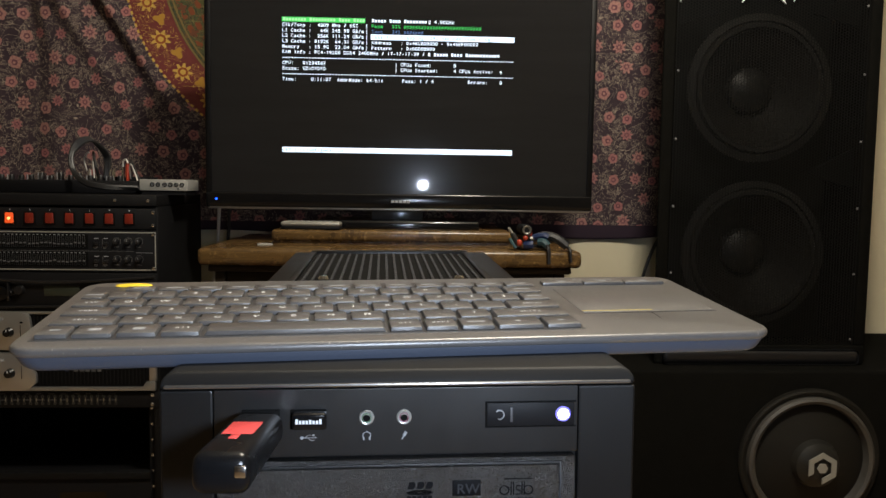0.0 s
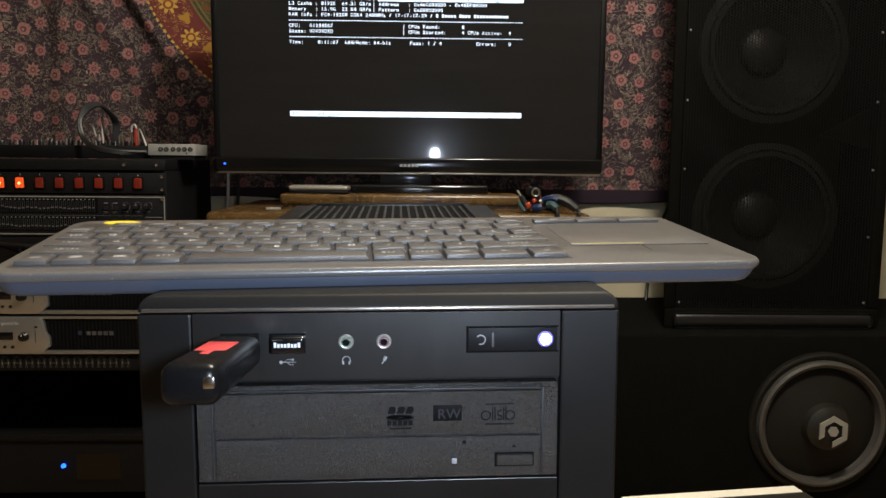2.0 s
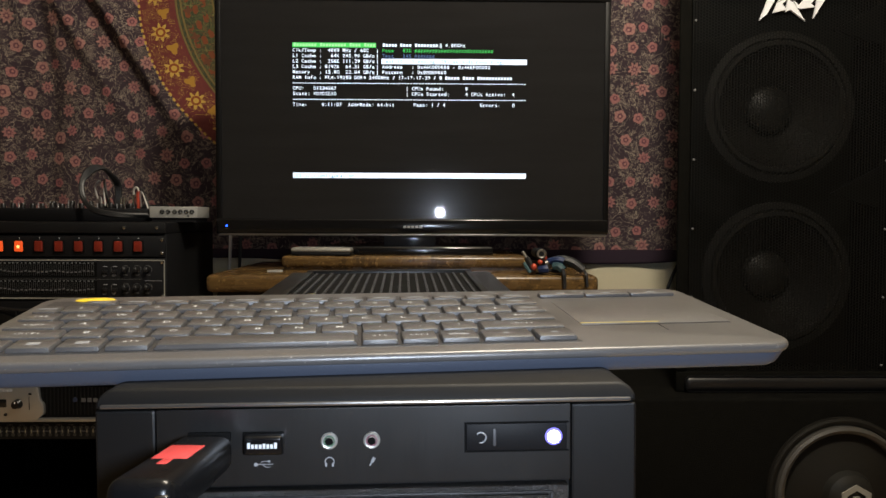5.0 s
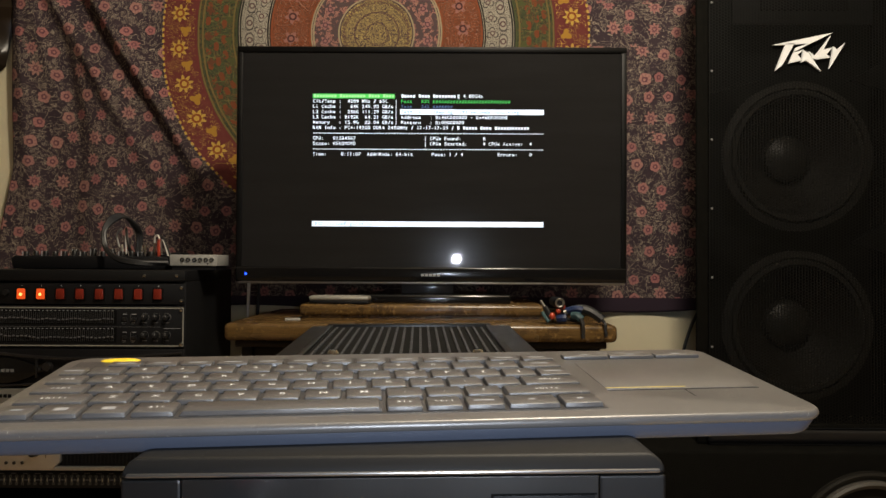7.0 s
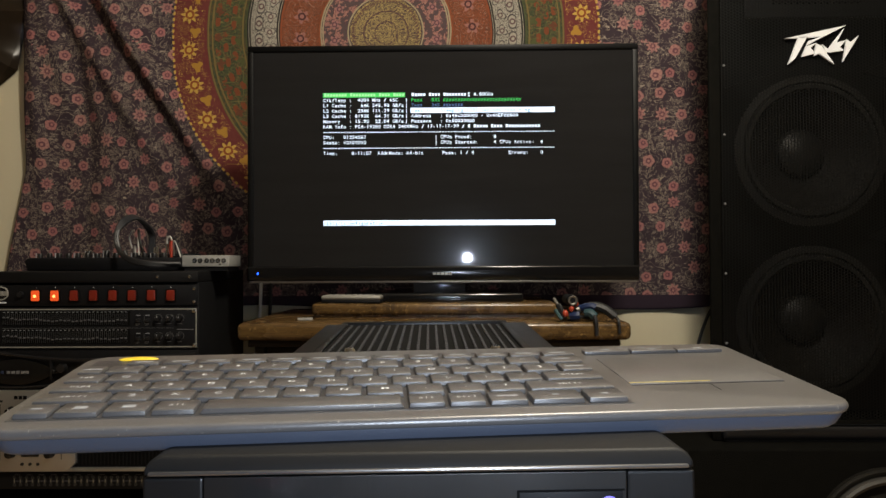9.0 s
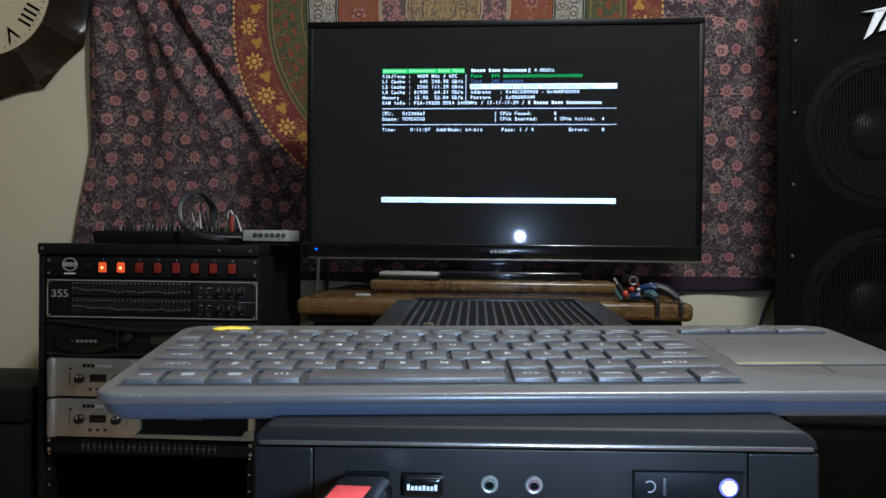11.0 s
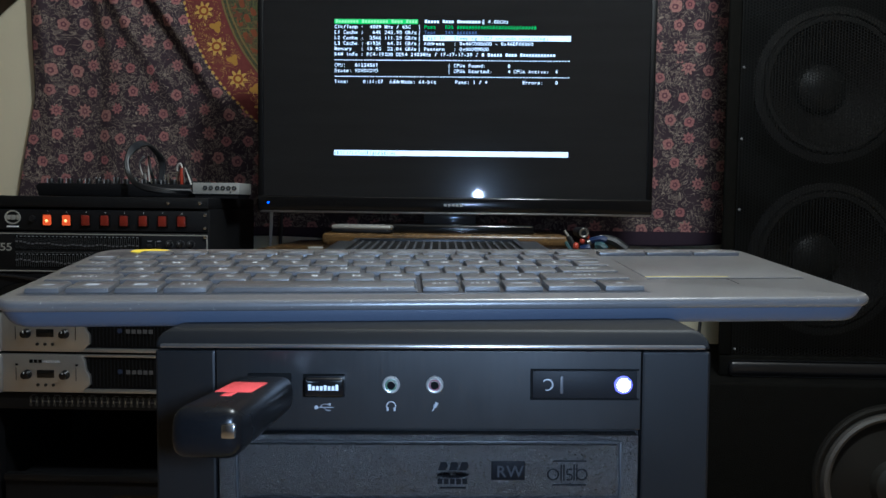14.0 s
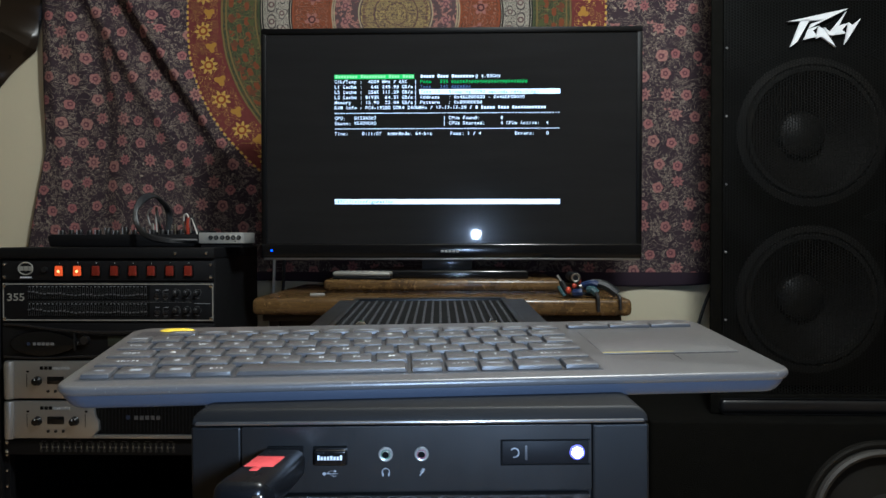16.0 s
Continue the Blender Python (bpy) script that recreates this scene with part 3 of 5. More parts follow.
def tower():
    t = thing("computer_tower", "black steel computer tower with drive bays, standing on the cloth", "computer", pose(0.0018, 0, 0.325, 0, TIP, 2.0))
    W, D, H = 0.0975, 0.478, 0.442

    def rise(bm):
        for v in bm.verts:
            if v.co.z > 0.36 and v.co.y > 0.01:
                v.co.z += 0.014 * v.co.y / D
        return bm

    b = box(-W + 0.0015, 0.099, 0.02, D, 0.012, H - 0.002, 0.002)
    part("case_body", rise(b), black_case, t)
    for x in (-0.08, 0.08):
        for y in (0.05, 0.42):
            part("foot", lathe([(0, 0), (0.012, 0), (0.014, 0.012), (0, 0.012)], "Z", 20, (x, y, 0)), black_plastic, t, "round black rubber foot")
    # front bezel: two uprights, a rounded top cap and a back plate
    for s in (-1, 1):
        W2 = 0.1005 if s > 0 else W
        part("bezel_upright", box(min(s * 0.0760, s * W2), max(s * 0.0760, s * W2), 0.0003, 0.03, 0.008, 0.4372, 0.0010, 2), black_case, t, "", False)
    ring = [(-W, 0.4376), (0.1005, 0.4376)]
    for cx, a0 in ((0.1005 - 0.0055, 0), (-W + 0.0055, 90)):
        ring += [(cx + 0.0055 * math.cos(radians(a0 + q)), 0.4388 + 0.0055 * math.sin(radians(a0 + q))) for q in range(0, 91, 18)]
    cap = prism(ring, 0.0012, 0.05, 0.0011, None, 3)
    for v in cap.verts:
        if v.co.y < 0.02 and v.co.z > 0.440:
            v.co.y += 0.003 * (v.co.z - 0.440) / 0.004
    part("bezel_cap", cap, cap_black, t)
    part("bezel_back", box(-0.0765, 0.0765, 0.0050, 0.03, 0.008, 0.435), black_case, t)
    p = part("port_panel", box(-0.0757, 0.0757, 0.0003, 0.0048, 0.4088, 0.4372, 0.0003), brushed, t, "brushed black plastic port panel", False)
    # bright strip stands in for the highlight along the bezel's top edge
    part("edge_highlight", box(-0.0957, 0.0985, 0.0002, 0.004, 0.4378, 0.4393, 0.0006), trim_and_highlight, t, "bright strip painted for the highlight under the cap")
    # blank drive covers and lower panel
    z1 = 0.3648
    for h in (0.0438, 0.0428, 0.0425):
        part("bay_cover", box(-0.0756, 0.0756, 0.0008, 0.0048, z1 - h + 0.0004, z1, 0.0004), black_case, t, "", False)
        z1 -= h
    part("lower_panel", box(-0.0756, 0.0756, 0.0008, 0.0048, 0.012, z1, 0.0004), black_case, t, "", False)
    # headphone and microphone sockets
    for x, inner, name in ((-0.0135, green_ring, "headphone_socket"), (0.002, pink_ring, "microphone_socket")):
        s = part(name, lathe([(0.0016, 0.002), (0.0018, 0.0006), (0.0026, 0.0009), (0.0031, 0.0004), (0.0032, -0.0010)], "Y", 32, (x, 0.0, 0.425)), socket_metal, t, "grey metal ringed audio socket")
        part("socket_ring", lathe([(0.0012, 0.0004), (0.0020, 0.0009), (0.0021, 0.0002)], "Y", 24, (x, -0.0001, 0.425)), inner, s)
        part("socket_hole", lathe([(0, 0.0011), (0.0014, 0.0011), (0.0014, 0.0003)], "Y", 20, (x, 0.0, 0.425)), deep_black, s)
    b = tube([(-0.0135 + 0.0016 * math.cos(a), 0.0003, 0.4172 + 0.0016 * math.sin(a)) for a in [radians(q) for q in range(-50, 231, 28)]], 0.00025, None, 6, 3)
    box(-0.0151, -0.0144, 0.0, 0.0006, 0.4155, 0.4168, bm=b)
    box(-0.0126, -0.0119, 0.0, 0.0006, 0.4155, 0.4168, bm=b)
    part("headphone_symbol", b, print_grey, p)
    b = rod((0.0012, 0.0003, 0.4155), (0.0022, 0.0003, 0.4172), 0.0003, 8)
    rod((0.0020, 0.0003, 0.4169), (0.0029, 0.0003, 0.4186), 0.0007, 10, b)
    part("microphone_symbol", b, print_grey, p)
    b = rod((-0.040, 0.0004, 0.4167), (-0.034, 0.0004, 0.4167), 0.0002, 6)
    lathe([(0, 0.0004), (0.0007, 0.0003), (0.0007, -0.0002)], "Y", 14, (-0.0402, 0.0004, 0.4167), b)
    tube([(-0.0388, 0.0004, 0.4167), (-0.0378, 0.0004, 0.4178), (-0.0358, 0.0004, 0.4178)], 0.00018, b, 5, 3)
    tube([(-0.0376, 0.0004, 0.4167), (-0.0366, 0.0004, 0.4157), (-0.035, 0.0004, 0.4157)], 0.00018, b, 5, 3)
    box(-0.0358, -0.035, 0.0002, 0.0006, 0.4174, 0.4182, bm=b)
    part("usb_symbol", b, print_grey, p)
    part("usb_port", box(-0.0448, -0.0300, -0.0004, 0.004, 0.4205, 0.4288, 0.0004), deep_black, p)
    part("usb_port", box(-0.0645, -0.0490, -0.0004, 0.004, 0.4215, 0.4290, 0.0004), deep_black, p)
    # power button
    pb = part("power_button", box(0.0368, 0.0742, -0.0003, 0.006, 0.4203, 0.4303, 0.0004), panel_black, t, "black power button with a white light")
    fr = box(0.0361, 0.0749, -0.0001, 0.002, 0.4303, 0.4309)
    box(0.0361, 0.0749, -0.0001, 0.002, 0.4197, 0.4203, bm=fr)
    box(0.0361, 0.0368, -0.0001, 0.002, 0.4203, 0.4303, bm=fr)
    part("button_frame", fr, deep_black, pb)
    part("power_symbol", tube([(0.0421 + 0.0019 * math.cos(a), -0.0005, 0.4253 + 0.0019 * math.sin(a)) for a in [radians(q) for q in range(-110, 141, 25)]], 0.0003, None, 6, 3), print_grey, pb)
    part("button_divider", box(0.0466, 0.0477, -0.0009, 0.0, 0.4222, 0.4284, 0.0002), print_dim, pb)
    # glowing violet ring imitates the bloom round the white power light
    part("light_bloom", lathe([(0.0024, 0.0006), (0.0029, 0.0005), (0.0032, 0.0002), (0.0033, -0.0004)], "Y", 24, (0.0692, -0.0004, 0.4253)), led_bloom, pb, "violet-blue glowing ring painted for the light's bloom")
    part("power_light", lathe([(0, 0.0012), (0.0015, 0.001), (0.0024, 0.0005), (0.0025, -0.0004)], "Y", 24, (0.0692, -0.0004, 0.4253)), led_white, pb, "bright white power light")
    # vented top
    part("vent_recess", rise(box(-0.072, 0.072, 0.24, 0.455, 0.438, 0.4412)), deep_black, t)
    v = part("vent_frame", rise(box(-0.078, 0.078, 0.232, 0.24, 0.438, 0.4432, 0.0008)), black_case, t)
    for s in (-1, 1):
        part("vent_rail", rise(box(min(s * 0.072, s * 0.078), max(s * 0.072, s * 0.078), 0.2402, 0.455, 0.438, 0.4432, 0.0008)), black_case, v)
    part("vent_rail", rise(box(-0.078, 0.078, 0.4552, 0.463, 0.438, 0.4438, 0.0008)), black_case, v)
    mesh = bmesh.new()
    for i in range(20):
        for j in range(16):
            x, y = -0.0675 + i * 0.0071, 0.2465 + j * 0.0130 + (i % 2) * 0.0065
            if y < 0.448:
                box(x - 0.0010, x + 0.0010, y - 0.0052, y + 0.0052, 0.4405, 0.4424, bm=mesh)
    tagged(part("slotted_mesh", rise(mesh), vent_grey, v, "pale grey slotted mesh", False), kind="stuff")
    for x in (-0.052, 0.052):
        part("screw", rise(lathe([(0, 0.0025), (0.003, 0.002), (0.0042, 0), (0.0042, -0.001)], "Z", 16, (x, 0.275, 0.4431))), chrome, v)


vent_grey = plain("vent_mesh_grey", (0.034, 0.035, 0.040), 0.55, grain=1500, relief=0.5, vary=0.5, blotch=500, dist=0.001, spec=0.3)
# bright metal: the bezel's painted highlight and the television's silver trim
trim_and_highlight = plain("bright_trim_and_highlight", (0.30, 0.29, 0.28), 0.3, 0.9, relief=0.05, vary=0.2)
socket_metal = plain("dull_socket_metal", (0.42, 0.42, 0.40), 0.38, 0.5, relief=0.0, vary=0.1)
green_ring = plain("green_socket_plastic", (0.09, 0.17, 0.10), 0.4, relief=0.0)
pink_ring = plain("pink_socket_plastic", (0.25, 0.09, 0.12), 0.4, relief=0.0)
tower()


def optical_drive():
    t = thing("optical_drive", "black disc drive with painted glints in the top bay of the tower", "disc drive", pose(0.0018, 0, 0.325, 0, TIP, 2.0) @ pose(0, 0, 0.3662))
    h = 0.0412
    part("bezel", box(-0.0748, 0.0748, -0.0012, 0.0045, 0.0002, h, 0.0007), drive_plastic, t)
    part("tray_door", box(-0.0673, 0.0673, -0.0026, 0.001, 0.0196, 0.0380, 0.0006), drive_plastic, t)
    part("lower_front", box(-0.0673, 0.0673, -0.0022, 0.001, 0.0022, 0.0186, 0.0006), drive_plastic, t)
    r = box(-0.0688, 0.0688, -0.0020, 0.0, 0.0386, 0.0392, 0.0002)
    box(-0.0688, -0.0680, -0.0020, 0.0, 0.0016, 0.0386, 0.0002, bm=r)
    box(0.0680, 0.0688, -0.0020, 0.0, 0.0016, 0.0386, 0.0002, bm=r)
    part("raised_rim", r, rim_grey, t, "paler raised rim")
    e = part("eject_recess", box(0.0480, 0.0648, -0.0024, 0.0, 0.0050, 0.0112, 0.0003), deep_black, t)
    part("eject_button", box(0.0489, 0.0640, -0.0034, 0.0, 0.0058, 0.0104, 0.0005), drive_plastic, e)
    part("eject_symbol", prism([(0.0552, 0.0133), (0.0572, 0.0133), (0.0562, 0.0148)], -0.0024, -0.002), dark_print, t)
    part("activity_light", box(0.0300, 0.0322, -0.0025, 0.0, 0.0066, 0.0090, 0.0002), print_grey, t, "small pale activity light")
    part("release_hole", lathe([(0, 0.0024), (0.0008, 0.0024), (0.0008, 0.001)], "Y", 12, (0.0352, 0, 0.0160)), deep_black, t)
    # printed marks
    m = box(0.0222, 0.0342, -0.00275, -0.0024, 0.0253, 0.0322, 0.0002)
    part("mark_plate", m, dark_print, t, "black printed plate with the letters RW")
    part("mark_letters", lettering("RW", at_front(0.0233, -0.0029, 0.0265), 0.0043, 0.0049), mark_ink, t)
    b = lathe([(0.0010, -0.0001), (0.0056, -0.0001), (0.0056, 0.0001)], "Y", 28, (0, 0, 0))
    for v in b.verts:
        v.co.x, v.co.y, v.co.z = v.co.x + 0.0086, v.co.y - 0.0027, v.co.z * 0.20 + 0.0272
    for x in (0.0034, 0.0072, 0.0108):
        prism([(x, 0.0288), (x + 0.0026, 0.0288), (x + 0.0034, 0.0304), (x + 0.0030, 0.0318), (x + 0.0008, 0.0318)], -0.00275, -0.0024, 0.0, b)
    for i in range(5):
        box(0.0032 + i * 0.0022, 0.0049 + i * 0.0022, -0.00275, -0.0024, 0.0238, 0.0258, bm=b)
    box(0.0040, 0.0132, -0.00275, -0.0024, 0.0222, 0.0229, bm=b)
    part("disc_mark", b, dark_print, t, "", False)
    b = box(0.0440, 0.0560, -0.00275, -0.0024, 0.0320, 0.0325)
    box(0.0440, 0.0560, -0.00275, -0.0024, 0.0234, 0.0239, bm=b)
    for x, r in ((0.0442, 0.0019), (0.0544, 0.0019)):
        tube([(x + r * math.cos(a), -0.0026, 0.0274 + r * math.sin(a)) for a in [radians(q) for q in range(20, 381, 30)]], 0.0003, b, 5, 2)
    for x in (0.0468, 0.0478, 0.0514, 0.0524):
        box(x, x + 0.0005, -0.00275, -0.0024, 0.0252, 0.0310, bm=b)
    tube([(0.0510, -0.0026, 0.0292), (0.0494, -0.0026, 0.0292), (0.0492, -0.0026, 0.0275), (0.0508, -0.0026, 0.0272), (0.0508, -0.0026, 0.0256), (0.0490, -0.0026, 0.0255)], 0.0003, b, 5, 2)
    part("disc_mark", b, dark_print, t, "", False)


optical_drive()


def usb_stick():
    t = thing("usb_stick", "black memory stick with a red label, plugged into the tower", "memory stick", pose(-0.0575, -0.001, 0.7492, -3.6, 0, -1.0))
    b = box(-0.0098, 0.0098, -0.0690, -0.006, -0.0078, 0.0046, 0.0042, 4)
    for v in b.verts:
        k = min(1, max(0, (-0.03 - v.co.y) / 0.034))
        v.co.z *= 1 + 0.15 * k
    part("stick_body", b, stick_black, t)
    part("stick_plug", box(-0.006, 0.006, -0.007, 0.003, -0.0023, 0.0023, 0.0003), chrome, t)
    part("stick_label", box(-0.0062, 0.0052, -0.043, -0.025, 0.0043, 0.0051, 0.0003), red_plastic, t, "red printed label")
    part("stick_label", box(-0.0022, 0.0012, -0.050, -0.0435, 0.0045, 0.0052, 0.0003), red_plastic, t)
    part("stick_clip", box(0.0050, 0.0088, -0.0698, -0.0675, -0.0026, 0.0014, 0.0006), chrome, t, "bright metal tip")


usb_stick()


def receiver():
    t = thing("usb_receiver", "tiny black wireless receiver plugged into the tower", "usb receiver", pose(-0.0383, 0.0, 0.7497, 0, 0, 2.0))
    part("receiver_body", box(-0.0070, 0.0070, -0.0064, 0.0005, -0.0036, 0.0034, 0.0012, 3), gloss_black, t)
    b = bmesh.new()
    for i, h in enumerate((0.0021, 0.0015, 0.0015, 0.0015, 0.0018, 0.0015, 0.0015, 0.0021)):
        x = -0.0054 + i * 0.00136
        box(x, x + 0.00100, -0.00655, -0.0064, -0.0009, -0.0009 + h, bm=b)
    part("receiver_mark", b, print_white, t, "white printed maker's mark", False)


receiver()


# ---- keyboard ----
def keyboard():
    t = thing("keyboard", "charcoal wireless keyboard with touchpad, lying across the tower's top", "keyboard", pose(KB[0], KB[1], KB[2], KB[3], KB[4], KB[5]) @ Matrix.Diagonal((1, 0.92, 1, 1)))
    hw, d = 0.177, 0.139

    def slab(z0, z1, inset, r, bev, front=0.0):
        b = bmesh.new()
        pts = []
        lw = hw - 0.006
        for cx, cy, a0 in ((hw - inset - r, d - inset - r, 0), (-lw + inset + r, d - inset - r, 90), (-lw + inset + r, inset + front + r, 180), (hw - inset - r, inset + front + r, 270)):
            for q in range(7):
                a = radians(a0 + q * 15)
                pts.append((cx + r * math.cos(a), cy + r * math.sin(a)))
        f = b.faces.new([b.verts.new((x, y, z0)) for x, y in pts])
        rr = bmesh.ops.extrude_face_region(b, geom=[f])
        top = [v for v in rr["geom"] if isinstance(v, bmesh.types.BMVert)]
        bmesh.ops.translate(b, vec=(0, 0, z1 - z0), verts=top)
        bmesh.ops.recalc_face_normals(b, faces=b.faces)
        ed = [e for e in b.edges if abs(e.verts[0].co.z - e.verts[1].co.z) < 1e-6]
        bmesh.ops.bevel(b, geom=ed, offset=bev, segments=3, affect="EDGES", profile=0.5)
        return b

    b = slab(0.0005, 0.0086, 0.0012, 0.012, 0.0024)
    for v in b.verts:
        k = max(0.0, min(1.0, (0.0075 - v.co.z) / 0.007))
        v.co.x *= 1 - 0.022 * k
        v.co.y += 0.0012 * k if v.co.y < 0.03 else 0
    part("skirt", b, kb_skirt, t, "grey lower shell, the torch's blue painted into its colour")
    part("top_shell", slab(0.0068, 0.0112, 0.0, 0.013, 0.0021), kb_plastic, t)
    part("key_well", box(-0.1640, 0.0845, 0.0125, 0.126, 0.0108, 0.01135), shaded_well_plastic, t)
    for x in (-0.13, 0.13):
        part("rubber_foot", box(x - 0.012, x + 0.012, 0.02, 0.026, -0.0008, 0.001, 0.0003), black_plastic, t)
    # keys, row by row from the front
    P = 0.0178
    rows = [
        (0.0132, 0.0182, [("fn", 0.85, "bar"), ("", 1.05, "win"), ("", 1.05, "win"), ("alt", 1.05, "word"), ("", 4.7, ""), ("alt", 0.95, "word"), ("ctrl", 0.95, "word"), ("", 1.0, "bar"), ("", 1.35, "dot"), ("", 1.05, "dot")]),
        (0.0318, 0.0178, [("shift", 1.7, "word")] + [(c, 1, "") for c in "ZXCVBNM,.?"] + [("shift", 2.25, "word")]),
        (0.0500, 0.0178, [("caps", 1.35, "word")] + [(c, 1, "") for c in "ASDFGHJKL;'"] + [("enter", 1.6, "word")]),
        (0.0682, 0.0178, [("tab", 1.0, "word")] + [(c, 1, "") for c in "QWERTYUIOP[]"] + [("", 0.95, "bar")]),
        (0.0864, 0.0178, [("", 0.7, "bar")] + [(c, 1, "") for c in "1234567890-="] + [("", 1.25, "bar")]),
        (0.1046, 0.0125, [("", 0.95, "esc")] + [("", 0.95, "bar")] * 12 + [("", 1.0, "bar")]),
    ]
    cache = {}
    for y, h, keys in rows:
        total = sum(k[1] for k in keys)
        unit = 0.2470 / total
        x = -0.1632
        for name, w, mark in keys:
            if mark == "esc":
                x += w * unit
                continue
            kw = w * unit - 0.0019
            kh = h - 0.0023
            key = (round(kw, 5), round(kh, 5))
            if key not in cache:
                bm = bmesh.new()
                bmesh.ops.create_cube(bm, size=1)
                bmesh.ops.transform(bm, matrix=Matrix.LocRotScale((0, 0, 0.0012), None, (kw, kh, 0.0024)), verts=bm.verts)
                bmesh.ops.bevel(bm, geom=[e for e in bm.edges], offset=0.0007, segments=2, affect="EDGES", profile=0.5)
                for v in bm.verts:
                    if v.co.z > 0.0017:
                        v.co.x *= 0.975
                        v.co.y = v.co.y * 0.95
                        v.co.z -= 0.0004 * (1 - min(1, abs(v.co.x) / (kw / 2))) 
                k = part("key", bm, key_plastic, t)
                cache[key] = k.data
            else:
                k = new("key", cache[key])
                k.parent = t
            k.location = (x + w * unit / 2, y + h / 2, 0.0112)
            zt = 0.00242
            if name and not mark:
                part("legend", lettering(name, Matrix.Translation((-0.0023, -0.0014, zt)), 0.0036, 0.0048), print_white, k, "", False)
            elif mark == "word":
                part("legend", lettering(name, Matrix.Translation((-0.0011 * len(name), -0.0009, zt)), 0.0030, 0.0023), print_white, k, "", False)
            elif mark == "bar":
                n = len(name) or 4
                part("legend", box(-0.0011 * n, 0.0011 * n, -0.0009, 0.0009, zt - 0.0003, zt), print_grey, k, "", False)
            elif mark == "win":
                part("legend", box(-0.0026, 0.0026, -0.0021, 0.0021, zt - 0.0003, zt), print_grey, k, "", False)
            elif mark == "dot":
                part("legend", prism([(-0.0014, zt - 0.0003), (0.0014, zt - 0.0003), (0.0014, zt), (-0.0014, zt)], -0.001, 0.001), print_grey, k, "", False)
            x += w * unit
    # touchpad
    part("touchpad", box(0.0935, 0.1665, 0.0445, 0.1035, 0.0110, 0.0115, 0.0002), kb_plastic, t)
    part("touchpad_line", box(0.0935, 0.1320, 0.0468, 0.0476, 0.0113, 0.0117, 0.0001), yellow_line, t, "thin yellow line")
    g = box(0.0935, 0.1665, 0.0432, 0.0442, 0.0108, 0.01125)
    box(0.1298, 0.1303, 0.030, 0.0432, 0.0108, 0.01125, bm=g)
    part("touchpad_groove", g, deep_black, t)
    for i in range(3):
        x = 0.0900 + i * 0.0258
        b = part("media_button", box(x, x + 0.0250, 0.1125, 0.1205, 0.0110, 0.0132, 0.0008), kb_plastic, t)
        part("legend", box(x + 0.010, x + 0.0145, 0.1155, 0.1172, 0.0130, 0.01335), print_grey, b, "", False)
    b = bmesh.new()
    for i, h in enumerate((0.0046, 0.003, 0.003, 0.0038, 0.0044, 0.003, 0.003, 0.0046)):
        box(0.1130 + i * 0.0033, 0.1130 + i * 0.0033 + 0.0024, 0.1250, 0.1250 + h * 1.1, 0.0111, 0.0116, bm=b)
    part("maker_mark", b, print_grey, t, "grey printed maker's mark", False)
    part("volume_key", lathe([(0, 0.0032), (0.0085, 0.003), (0.0102, 0.0018), (0.0102, 0)], "Z", 28, (0, 0, 0)), yellow_plastic, t, "round yellow key").matrix_local = Matrix.LocRotScale((-0.1440, 0.1275, 0.0108), None, (0.98, 0.42, 0.45))


yellow_line = plain("faded_yellow_line", (0.5, 0.38, 0.08), 0.5, relief=0.0)
KB = (0.004, 0.025, 0.7665, 5.5, -0.40, 6.7)
keyboard()


# ---- striped gift box ----
def gift_box():
    t = thing("gift_box", "black and white striped cardboard gift box on the cloth", "box", pose(0.259, 0.585, 0.325, 0, 0, 8))
    L, Dp, hb, hl = 0.232, 0.25, 0.061, 0.0365
    part("box_base", box(0.004, L - 0.004, -Dp + 0.004, -0.004, 0.0, 0.088, 0.0008), box_white, t)
    # base stripes go round the sides
    for z in (0.004, 0.032):
        part("base_stripe", box(0.0034, L - 0.0034, -Dp + 0.0034, -0.0034, z, z + 0.014, 0.0003), box_black, t)
    lid = part("lid", box(0, L, -Dp, 0, hb - 0.008, hb + hl - 0.004, 0.0012), box_white, t, "striped lid")
    n = 6
    p = Dp / (2 * n)
    for i in range(n):
        y = -p * (2 * i + 1)
        part("lid_stripe", box(-0.0006, L + 0.0006, y - p, y, hb - 0.0085, hb + hl - 0.0034, 0.0004), box_black, lid)
    part("lid_line", box(0.002, L - 0.002, -Dp - 0.0014, -Dp - 0.0004, hb + 0.002, hb + 0.0045), box_black, lid)
    part("lid_front", box(0.0, L, -Dp - 0.0011, -Dp - 0.0002, hb - 0.0085, hb + hl - 0.0036), box_white, lid)


gift_box()


